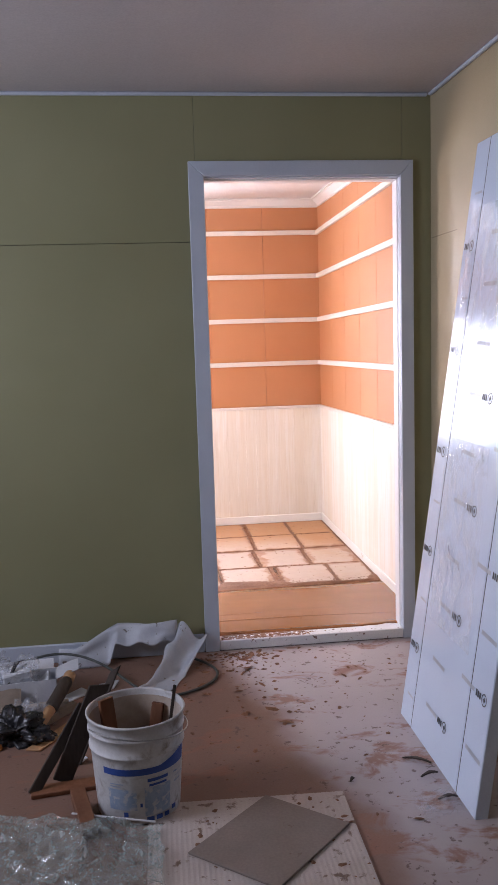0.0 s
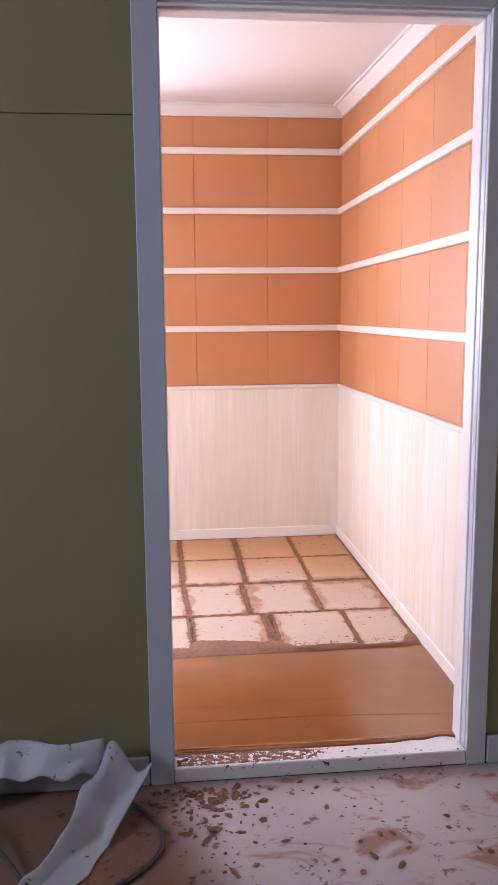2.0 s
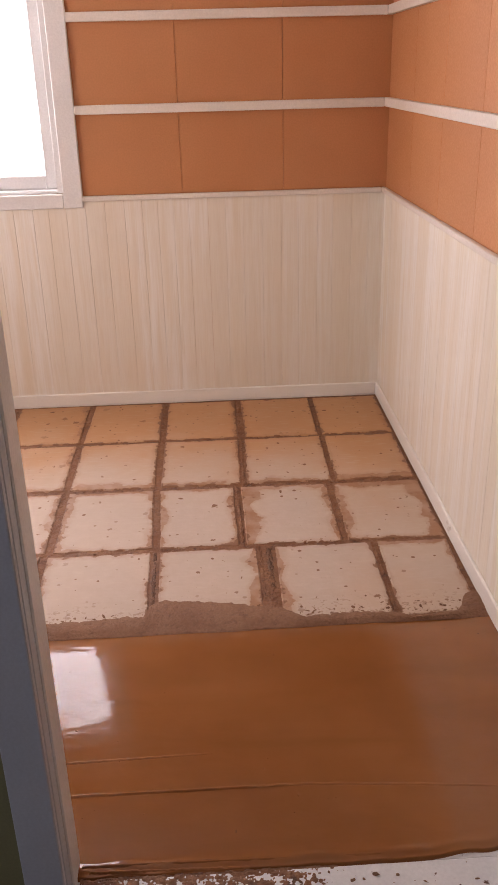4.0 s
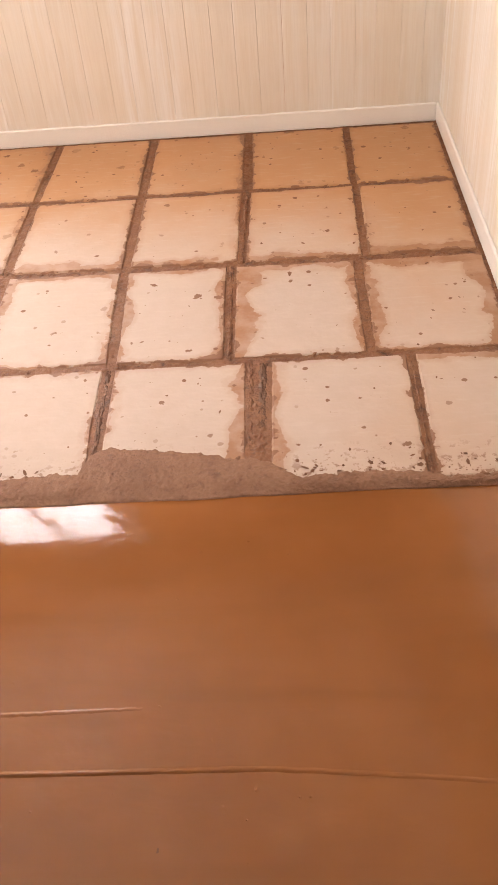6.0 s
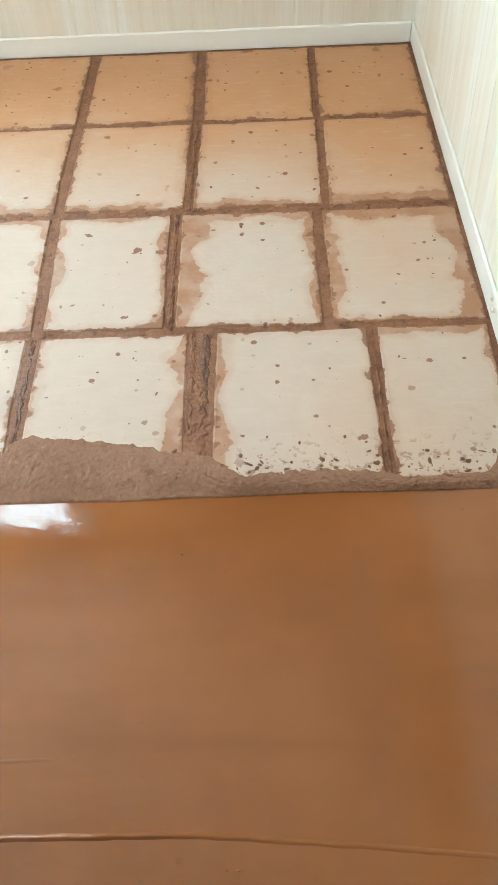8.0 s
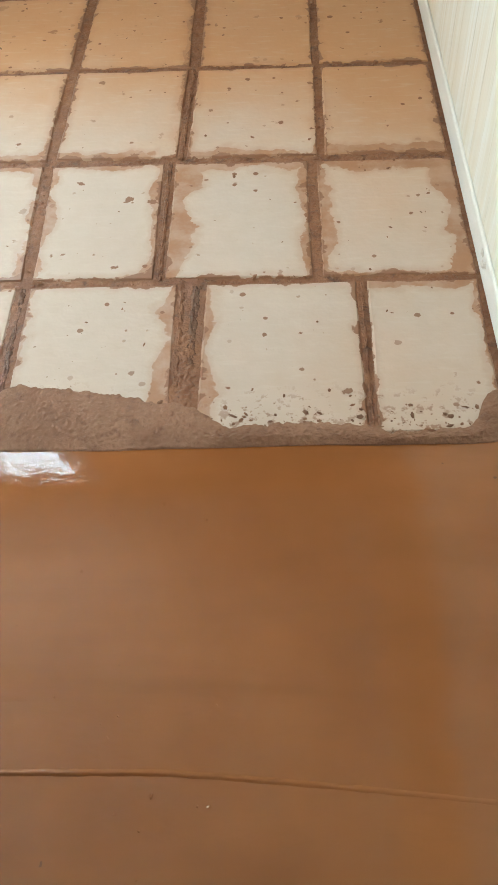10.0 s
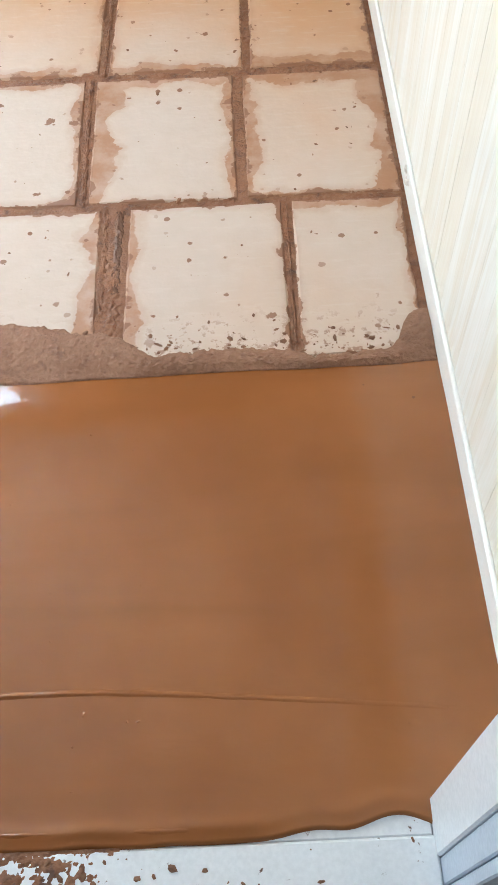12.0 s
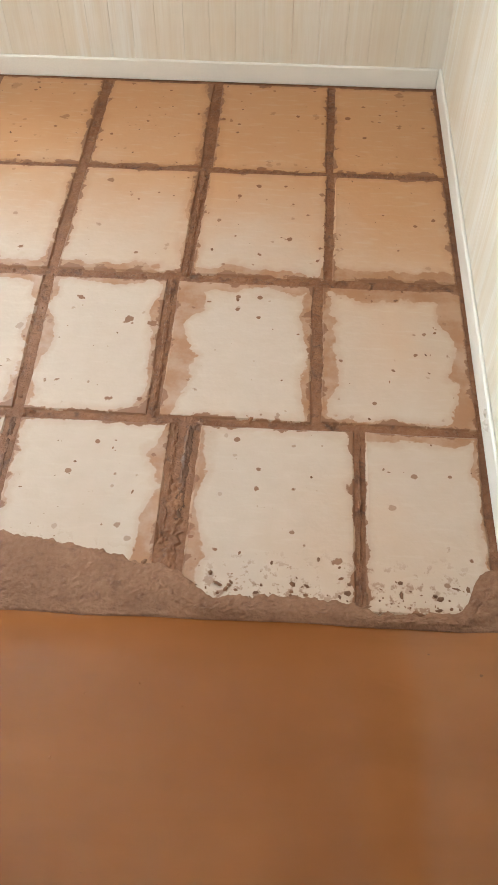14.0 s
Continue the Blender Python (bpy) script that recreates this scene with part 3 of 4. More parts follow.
# the outer room's window, in the wall beside the walker
win = thing("window_2", (RL - 0.06, -1.40, 1.12), "white framed window letting in cool daylight", "window")
win["kind"] = "structure"
for y0, y1, z0, z1 in ((-0.46, -0.40, 0.0, 0.96), (0.40, 0.46, 0.0, 0.96), (-0.40, 0.40, 0.0, 0.06), (-0.40, 0.40, 0.90, 0.96), (-0.02, 0.02, 0.06, 0.90)):
    part("window_frame", block(-0.03, 0.03, y0, y1, z0, z1, 0.003), FRAME_WHITE, win)

# ---------------------------------------------------------------- packed foam boards against the right wall
LEAN = math.degrees(math.atan2(0.325, 2.30))
pack = thing("foam_board_pack", (0.588, -1.462, FZ), "tall white foam boards in printed film leaning on the wall", "foam boards", ry=LEAN)
HB = 2.03
for y0, y1 in ((0.0, 0.147), (0.149, 0.590), (0.592, 0.708)):
    part("board", block(0.0, 0.042, y0, y1, 0.0, HB, 0.003), FOAM, pack)
    part("board_core", block(0.004, 0.040, y0 + 0.001, y1 - 0.001, -0.0005, 0.002), FOAM_EDGE, pack)


for y in (0.148, 0.591):
    part("groove", block(0.0008, 0.040, y - 0.0022, y + 0.0022, 0.001, HB - 0.001), GAP, pack, "dark joint between boards")


def mark_at(bm, y, z, turn):
    bmesh.ops.rotate(bm, verts=bm.verts, cent=(0, 0, 0), matrix=Matrix.Rotation(radians(turn), 3, "X"))
    bmesh.ops.translate(bm, verts=bm.verts, vec=(-0.0012, y, z))
    return bm


def face(points):
    bm = bmesh.new()
    bm.faces.new([bm.verts.new((0, a, b)) for a, b in points])
    return bm


def bar(y0, y1, h):
    return face(((y0, -h), (y1, -h), (y1, h), (y0, h)))


def ring_mark(y, z, h, turn):
    """A printed ring with a lozenge in it and a short dark bar beside it."""
    bm = bmesh.new()
    inner, outer = ([bm.verts.new((0, r * h * math.cos(k * math.pi / 12), r * h * math.sin(k * math.pi / 12))) for k in range(24)] for r in (0.40, 0.5))
    for k in range(24):
        bm.faces.new((inner[k], inner[(k + 1) % 24], outer[(k + 1) % 24], outer[k]))
    ring = part("printed_ring", mark_at(bm, y, z, turn), INK, pack)
    part("lozenge", mark_at(face(((-0.2 * h, 0), (0, -0.26 * h), (0.2 * h, 0), (0, 0.26 * h))), y, z, turn), INK, ring)
    for k in range(3):
        part("stroke", mark_at(bar(h * (0.68 + 0.36 * k), h * (0.94 + 0.36 * k), 0.27 * h), y, z, turn), INK, ring)


for k in range(11):
    z = 0.10 + 0.175 * k
    for y, turn in ((0.632, 2), (0.30 + 0.09 * (k % 2), 2), (0.045, 2)):
        zz = z + 0.10 * (0.66 - y)
        if (k + int(y * 10)) % 2:
            ring_mark(y, zz, 0.037, turn)
            if y < 0.6:
                part("printed_bar", mark_at(bar(0.075, 0.075 + 0.10, 0.0065), y, zz, turn), INK_PALE, pack)
        elif y < 0.6:
            part("printed_bar", mark_at(bar(-0.03, 0.08, 0.0065), y, zz, turn), INK_PALE, pack)
        else:
            part("printed_bar", mark_at(bar(-0.03, 0.03, 0.004), y, zz, turn), INK_PALE, pack)


def film_place(u, v):
    y, z = 0.205 + 0.36 * u, 0.42 + 0.62 * v
    p = Vector((y * 9, z * 6, 3.1))
    return (-0.006 - 0.010 * abs(noise.noise(p)) - 0.004 * abs(noise.noise(p * 3)), y + 0.05 * (v - 0.5), z)


part("film", sheet(60, 90, film_place), FILM, pack, "loose wrinkled clear packing film", smooth=True)


def film_place_top(u, v):
    y, z = 0.03 + 0.62 * u, 1.30 + 0.50 * v
    p = Vector((y * 7, z * 8, 9.1))
    return (-0.005 - 0.008 * abs(noise.noise(p)) - 0.003 * abs(noise.noise(p * 4)), y, z)


part("film", sheet(70, 70, film_place_top), FILM, pack, "loose wrinkled clear packing film", smooth=True)

# film scrap and splinters by the boards' foot
scrap = part("film_scrap", sheet(30, 20, lambda u, v: (0.45 + 0.13 * u, -1.45 + 0.13 * v + 0.03 * u, FZ + 0.003 + 0.028 * abs(noise.noise(Vector((u * 5, v * 5, 2)))) ), 0), FILM, smooth=True)
tagged(scrap, "crumpled scrap of clear packing film on the floor", "film scrap")


def splinter(at, length, turn, w=0.012):
    bm = sheet(6, 1, lambda u, v: ((u - 0.5) * length, (v - 0.5) * w * (1 - 0.8 * abs(2 * u - 1)), 0.012 * math.sin(u * 2.6)), 0.005)
    ob = part("wood_splinter", bm, DARK_WOOD)
    ob.matrix_basis = pose(*at, 0, 0, turn)
    tagged(ob, "dark wood splinter lying on the dusty floor", "splinter", "splinters on the floor")


for at, length, turn in (((0.535, -1.105, FZ + 0.003), 0.10, -38), ((0.545, -1.20, FZ + 0.003), 0.06, 8), ((0.555, -1.34, FZ + 0.003), 0.06, -5), ((0.30, -1.19, FZ + 0.002), 0.02, 30)):
    splinter(at, length, turn)

# ---------------------------------------------------------------- bucket with offcuts
bucket = thing("bucket", (-0.357, -1.205, FZ), "white plastic mortar bucket with blue label and wood offcuts", "bucket")
RB0, RB1, HBK = 0.122, 0.143, 0.305


def rad(z):
    return RB0 + (RB1 - RB0) * z / HBK


outer = [(0.0, 0.0), (RB0 - 0.006, 0.0), (RB0, 0.006)] + [(rad(z), z) for z in (0.06, 0.12, 0.18, 0.205)] + [
    (rad(0.212) + 0.0045, 0.2075), (rad(0.212) + 0.0045, 0.2115), (rad(0.213), 0.214), (rad(0.255), 0.256), (rad(0.257) + 0.0035, 0.2575), (rad(0.257) + 0.0035, 0.261),
    (rad(0.262), 0.263), (rad(0.295), 0.297), (RB1 + 0.003, 0.298), (RB1 + 0.0035, HBK - 0.001), (RB1 - 0.001, HBK + 0.001), (RB1 - 0.0035, 0.300), (RB0 - 0.002, 0.012), (0.0, 0.010)]
part("body", lathe(outer, 64), BUCKET, bucket, smooth=True)
part("lining", lathe([(rad(z) - 0.0048, z) for z in (0.013, 0.08, 0.16, 0.25, 0.285)], 48), BUCKET_IN, bucket, "grey-brown mortar film", smooth=True)


def band(a0, a1, z0, z1, off=0.0012, slope=0.0):
    bm = sheet(max(3, int((a1 - a0) / 4)), 2, lambda u, v: ((rad(z0 + (z1 - z0) * v) + off) * math.cos(radians(a0 + (a1 - a0) * u)),
                                                          (rad(z0 + (z1 - z0) * v) + off) * math.sin(radians(a0 + (a1 - a0) * u)), z0 + (z1 - z0) * v + slope * u))
    return bm


label = part("label_stripe", band(-135, -15, 0.158, 0.178), BLUE, bucket, "dark blue label stripe", smooth=True)
part("label_flag", sheet(8, 3, lambda u, v: ((rad(0.17) + 0.002) * math.cos(radians(-62 + 48 * u)), (rad(0.17) + 0.002) * math.sin(radians(-62 + 48 * u)), 0.174 + 0.030 * u * v + 0.004)), BLUE, bucket, smooth=True)
part("label_block", band(-82, -45, 0.030, 0.118), PALE_BLUE, bucket, "pale blue printed block", smooth=True)
part("label_block", band(-130, -92, 0.050, 0.115), PALE_BLUE, bucket, "pale blue printed block", smooth=True)
for a0, a1, z0, z1 in ((-78, -50, 0.135, 0.145), (-76, -52, 0.121, 0.128), (-80, -48, 0.095, 0.101), (-80, -50, 0.080, 0.084), (-80, -48, 0.066, 0.070), (-80, -70, 0.012, 0.026),
                       (-67, -58, 0.012, 0.026), (-55, -47, 0.012, 0.026), (-42, -34, 0.022, 0.036), (-110, -104, 0.030, 0.045), (-40, -22, 0.135, 0.140), (-38, -20, 0.120, 0.125), (-38, -24, 0.105, 0.110), (-88, -85, 0.060, 0.072), (-126, -112, 0.122, 0.125), (-126, -108, 0.130, 0.133), (-60, -49, 0.050, 0.054), (-66, -49, 0.040, 0.045)):
    part("label_bar", band(a0, a1, z0, z1, 0.0024), BLUE if z0 < 0.03 or z1 - z0 > 0.0065 else PALE_BLUE, bucket, smooth=True)
part("handle", tube([((RB1 + 0.010) * math.cos(radians(a)), (RB1 + 0.010) * math.sin(radians(a)), 0.262 - 0.02 * math.sin(radians(a + 60)) ) for a in range(-150, 31, 12)], 0.0022), STEEL, bucket, "wire handle")


def axes(along, across):
    z = along.normalized()
    y = z.cross(Vector(across)).normalized()
    return Matrix((y.cross(z), y, z)).transposed().to_4x4()


def stick(name, a, b, w, t, material, label, category="offcut", group="wood offcuts", across=(1, 0, 0), tip=0.0, bevel=0.002):
    """A straight piece of wood from a to b, w wide and t thick, rough at its ends."""
    a, b = Vector(a), Vector(b)
    bm = block(-w / 2, w / 2, -t / 2, t / 2, 0.0, (b - a).length, bevel)
    for v in bm.verts:
        if v.co.z > 0.5 * (b - a).length:
            v.co.z += 0.25 * w * noise.noise(v.co * 60) + tip * v.co.x
    ob = part(name, bm, material)
    ob.matrix_basis = Matrix.Translation(a) @ axes(b - a, across)
    return tagged(ob, label, category, group)


stick("wood_offcut", (-0.416, -1.155, FZ + 0.014), (-0.446, -1.160, 0.275), 0.044, 0.018, OLD_WOOD, "red-brown wood offcut standing in the bucket", across=(1, 0.5, 0))
stick("wood_offcut", (-0.336, -1.147, FZ + 0.014), (-0.288, -1.100, 0.222), 0.036, 0.022, OLD_WOOD, "red-brown wood offcut standing in the bucket", across=(1, -0.3, 0))
stick("steel_strip", (-0.291, -1.187, FZ + 0.015), (-0.236, -1.13, 0.288), 0.010, 0.003, DARK_WOOD, "thin dark blade standing in the bucket", "blade", "")
stick("dark_plank", (-0.602, -1.035, FZ + 0.004), (-0.468, -1.030, 0.268), 0.060, 0.012, DARK_WOOD, "weathered dark plank propped against the bucket", "plank", "loose planks", across=(1, 0.1, 0), tip=0.5)
stick("dark_plank", (-0.560, -0.925, FZ + 0.004), (-0.424, -0.90, 0.262), 0.026, 0.008, DARK_WOOD, "narrow dark plank with a pointed end behind a wider one", "plank", "loose planks", across=(1, -0.5, 0), tip=1.6)
stick("wood_lath", (-0.684, -1.108, FZ + 0.006), (-0.53, -0.965, 0.175), 0.034, 0.010, DARK_WOOD, "dark brown wood lath propped behind the plank", "lath", "", across=(1, 0.2, -0.6))
stick("wood_strip", (-0.690, -1.100, FZ + 0.008), (-0.478, -1.070, FZ + 0.008), 0.060, 0.014, OLD_WOOD, "red-brown wood strip lying beside the bucket", "wood strip", "", across=(0, 1, 0))
stick("wood_block", (-0.540, -1.190, FZ + 0.045), (-0.494, -1.372, FZ + 0.020), 0.044, 0.036, OLD_WOOD, "small red-brown wood block on the floor", "wood block", "")
stick("white_stick", (-0.55, -1.305, FZ + 0.046), (-0.31, -1.340, FZ + 0.016), 0.006, 0.004, FRAME_WHITE, "thin white plastic stick lying across a wood block", "stick", "")

# ---------------------------------------------------------------- sheets on the floor in front of the camera
plate = thing("ribbed_plastic_sheet", (0.0, -1.6, FZ), "dirty white ribbed plastic sheet lying on the floor", "plastic sheet")
bm = bmesh.new()
n = 84
top = [(-0.33 + 0.585 * i / n, 0.0075 + (0.0008 if i % 2 else 0.0)) for i in range(n + 1)]
lo, hi = [bm.verts.new((x - 0.014, -0.30, z)) for x, z in top], [bm.verts.new((x, 0.345 + 0.09 * (x - 0.255) * -1 * 0.5, z)) for x, z in top]
lo0, hi0 = [bm.verts.new((v.co.x, v.co.y, 0.0)) for v in lo], [bm.verts.new((v.co.x, v.co.y, 0.0)) for v in hi]
for i in range(n):
    bm.faces.new((lo[i], lo[i + 1], hi[i + 1], hi[i]))
    bm.faces.new((lo0[i], lo0[i + 1], lo[i + 1], lo[i]))
    bm.faces.new((hi0[i], hi0[i + 1], hi[i + 1], hi[i]))
bm.faces.new((lo[0], hi[0], hi0[0], lo0[0]))
bm.faces.new((lo[n], hi[n], hi0[n], lo0[n]))
part("sheet", bm, PLATE, plate)


def flat(name, pts, z, t, material, label, category, group=""):
    bm = bmesh.new()
    f = bm.faces.new([bm.verts.new((x, y, z)) for x, y in pts])
    up = bmesh.ops.extrude_face_region(bm, geom=[f])
    bmesh.ops.translate(bm, verts=[v for v in up["geom"] if isinstance(v, bmesh.types.BMVert)], vec=(0, 0, t))
    bmesh.ops.bevel(bm, geom=bm.edges[:], offset=min(0.0012, t / 3), segments=1, affect="EDGES")
    return tagged(part(name, bm, material), label, category, group)


flat("board_offcut", ((0.232, -1.438), (0.020, -1.248), (-0.228, -1.500), (-0.010, -1.690)), FZ + 0.0085, 0.007, BOARD_GREY,
     "grey-brown square board offcut on the plastic sheet", "board offcut")


def bubble_place(u, v):
    x, y = -0.95 + 0.66 * u + 0.04 * noise.noise(Vector((v * 3, 0, 1))), -1.80 + (0.60 - 0.18 * u) * v + 0.02 * noise.noise(Vector((u * 7, 0, 3)))
    p = Vector((x * 6, y * 6, 0.4))
    z = FZ + 0.014 + 0.045 * max(0.0, noise.noise(p) + 0.25) + 0.012 * abs(noise.noise(p * 3.1))
    cell = math.sin(x * 320) * math.sin(y * 320 + (int(x * 100) % 2) * 1.5)
    fold = abs(noise.noise(Vector((x * 5 + y * 9, y * 4 - x * 2, 2.0))))
    return (x, y, z + 0.0036 * max(0.0, cell) + 0.060 * max(0.0, 0.16 - fold) + 0.007 * abs(math.sin((x * 0.45 - y) * 42 + 2.5 * noise.noise(p))))


wrap = part("bubble_wrap", sheet(260, 180, bubble_place), BUBBLE, smooth=True)
tagged(wrap, "crumpled clear bubble wrap lying on the floor", "bubble wrap")

# ---------------------------------------------------------------- clutter along the wall
box_ob = thing("carton", (-0.672, -0.425, FZ), "open white carton with its flaps up", "carton", turn=5)
CW, CD, CH = 0.30, 0.125, 0.098
for x0, x1, y0, y1 in ((-CW, 0.0, 0.0, 0.002), (-CW, 0.0, CD - 0.002, CD), (-CW, -CW + 0.002, 0.002, CD - 0.002), (-0.002, 0.0, 0.002, CD - 0.002)):
    part("side", block(x0, x1, y0, y1, 0.0, CH), CARTON, box_ob)
part("bottom", block(-CW + 0.002, -0.002, 0.002, CD - 0.002, 0.0, 0.003), CARTON, box_ob)
part("flap", sheet(4, 3, lambda u, v: (0.001 + 0.085 * v, 0.004 + (CD - 0.006) * u + 0.03 * v, CH + 0.028 * v - 0.010 * v * v), 0.002), CARTON, box_ob)
part("flap", sheet(6, 3, lambda u, v: (-CW + 0.01 + (CW - 0.02) * u, CD - 0.001 + 0.055 * v, CH + 0.020 * v), 0.002), CARTON, box_ob)
part("flap", sheet(4, 3, lambda u, v: (-0.030 - 0.055 * v, 0.006 + (CD - 0.012) * u, CH - 0.004 - 0.050 * v), 0.002), CARTON, box_ob)
packet = part("paper_packet", block(-0.055, 0.055, -0.035, 0.035, 0.0, 0.034, 0.005), CARTON)
packet.matrix_basis = pose(-0.825, -0.365, FZ + 0.093, 6, -8, 14)
tagged(packet, "white paper packet in clear film on the open carton", "packet")
strap = part("black_strap", sheet(24, 2, lambda u, v: (-0.868 + 0.055 * u + 0.016 * v, -0.415 + 0.075 * u, FZ + 0.075 + 0.078 * math.sin(1.9 * u) + 0.004 * v), 0.003), BLACK_PLASTIC, smooth=True)
tagged(strap, "black plastic strap hanging over the carton's packet", "strap")
piece = part("cardboard_piece", sheet(10, 6, lambda u, v: (-0.99 + 0.19 * u, -0.49 + 0.035 * v, FZ + 0.002 + (0.085 - 0.03 * abs(u - 0.85)) * v), 0.004), CARDBOARD)
tagged(piece, "brown-grey cardboard piece leaning on the carton", "cardboard")
for a, b, w in (((-0.93, -0.515, FZ + 0.014), (-0.625, -0.462, FZ + 0.014), 0.030), ((-0.735, -0.660, FZ + 0.014), (-0.600, -0.480, FZ + 0.014), 0.024)):
    stick("grey_batten", a, b, w, 0.028, CARDBOARD, "grey-brown wooden batten lying among the clutter", "batten", "battens by the carton", across=(0, 1, 0))


def crumple(name, at, size, seed, material, label, category, rough=0.5, detail=4):
    ob = part(name, lump(size, seed, detail + 1, rough), material, smooth=True)
    ob.matrix_basis = pose(*at)
    return tagged(ob, label, category)


crumple("crumpled_film", (-0.82, -0.365, FZ + 0.085), (0.085, 0.05, 0.060), 3.0, FILM, "crumpled clear plastic round a packet on the carton", "plastic film", 0.8)
crumple("crumpled_film", (-0.93, -0.33, FZ + 0.06), (0.09, 0.06, 0.09), 23.0, FILM, "crumpled clear plastic bulging out of the carton", "plastic film", 0.8)
crumple("plastic_bag", (-0.79, -0.70, FZ), (0.10, 0.075, 0.062), 7.0, BLACK_PLASTIC, "crumpled black plastic bag on the floor", "plastic bag", 0.9)
crumple("plastic_bag", (-0.735, -0.735, FZ), (0.055, 0.035, 0.034), 17.0, BLACK_PLASTIC, "small crumpled black plastic bag on the floor", "plastic bag", 0.8)
crumple("crumpled_film", (-0.765, -0.585, FZ), (0.095, 0.055, 0.070), 11.0, FILM, "crumpled clear plastic lying behind a black bag", "plastic film", 0.8)
roller = thing("roller_handle", (-0.700, -0.655, FZ + 0.024), "dark roller handle with worn tan wooden ends", "roller handle", turn=74)
for name, prof, mat, lab in (("barrel", [(0.0, 0.07), (0.022, 0.07), (0.025, 0.085), (0.025, 0.235), (0.021, 0.250), (0.0, 0.250)], DARK_WOOD, ""),
                             ("wooden_end", [(0.0, 0.251), (0.019, 0.251), (0.024, 0.268), (0.021, 0.292), (0.0, 0.300)], TAN_WOOD, "worn tan wooden end"),
                             ("grip", [(0.0, -0.040), (0.012, -0.036), (0.016, 0.0), (0.018, 0.04), (0.021, 0.069), (0.0, 0.069)], TAN_WOOD, "worn tan wooden grip")):
    bm = lathe(prof, 24)
    bm.transform(pose(0, 0, 0.010, 0, 78, 0))
    part(name, bm, mat, roller, lab, smooth=True)
orange = part("orange_plug", lump((0.016, 0.016, 0.018), 2.0, 2, 0.1), RUST_ORANGE, smooth=True)
orange.matrix_basis = pose(-0.840, -0.775, FZ)
tagged(orange, "small orange plastic plug on the floor", "plug")
for k, pts in enumerate((((-0.745, -0.800), (-0.695, -0.815), (-0.585, -0.640), (-0.612, -0.600)), ((-0.602, -0.945), (-0.575, -0.955), (-0.528, -0.895), (-0.565, -0.86)),
                         ((-0.672, -0.395), (-0.625, -0.425), (-0.545, -0.350), (-0.590, -0.300)), ((-0.53, -0.36), (-0.46, -0.33), (-0.44, -0.25), (-0.52, -0.28)))):
    flat("board_scrap", pts, FZ + 0.001, 0.006, CARTON if k else TAN_WOOD, "pale board scrap lying among the clutter" if k else "pale tan board scrap on the dusty floor", "board scrap", "board scraps")


def membrane_back(u, v):
    x = -0.70 + 0.51 * u
    top = 0.030 + 0.092 * min(1.0, max(0.0, (u - 0.15) / 0.35)) + 0.006 * math.sin(u * 8)
    low = FZ + 0.002 + 0.085 * max(0.0, min(1.0, (u - 0.42) / 0.05)) + 0.008 * math.sin(u * 30) * (u > 0.45)
    z = low + (top - low) * v
    return (x, -0.030 - 0.02 * math.sin(u * 9) * (0.4 + v) - 0.05 * (1 - v) + 0.012 * noise.noise(Vector((u * 6, v * 3, 1))), z)


def membrane_fold(u, v):
    a, b = Vector((-0.135, -0.055, 0.085)), Vector((-0.36, -0.50, FZ + 0.012))
    c = a.lerp(b, u)
    w = Vector((0.10, -0.045, -0.05)) if u < 0.9 else Vector((0.10, -0.045, 0.0))
    p = c + w * (v - 0.4) * (1.1 - 0.2 * u)
    p += 0.014 * Vector((noise.noise(p * 14), noise.noise(p * 14 + Vector((5, 0, 0))), noise.noise(p * 14 + Vector((0, 7, 0)))))
    p.z = max(FZ + 0.003, p.z + 0.025 * math.sin(v * 7 + u * 3) * (1 - 0.6 * u) - 0.06 * math.sin(u * 3.1))
    return p


mem = thing("membrane_sheet", (0, 0, 0), "crumpled white membrane sheet heaped against the baseboard", "membrane sheet")
part("back_fold", sheet(40, 10, membrane_back, 0.0012), PAPER, mem, smooth=True)
part("front_fold", sheet(60, 26, membrane_fold, 0.0012), PAPER, mem, smooth=True)
for x, z in ((-0.215, 0.085),):
    eye = part("eyelet", lathe([(0.0, 0.0), (0.004, 0.0), (0.004, 0.001), (0.0, 0.001)], 12), GAP, mem)
    eye.matrix_basis = pose(x, -0.066, z, 90)
hose = part("hose", tube([(-0.17, -0.05, FZ + 0.012), (-0.09, -0.12, FZ + 0.008), (-0.035, -0.22, FZ + 0.008), (-0.045, -0.32, FZ + 0.008), (-0.12, -0.41, FZ + 0.008), (-0.25, -0.47, FZ + 0.008),
                          (-0.33, -0.44, FZ + 0.015), (-0.42, -0.30, FZ + 0.03), (-0.50, -0.20, FZ + 0.055), (-0.62, -0.13, FZ + 0.085), (-0.76, -0.10, FZ + 0.08), (-0.95, -0.14, FZ + 0.03), (-1.2, -0.3, FZ + 0.009)], 0.0055), BLUE_GREY, smooth=True)
tagged(hose, "dark grey-green hose coiled on the floor", "hose")


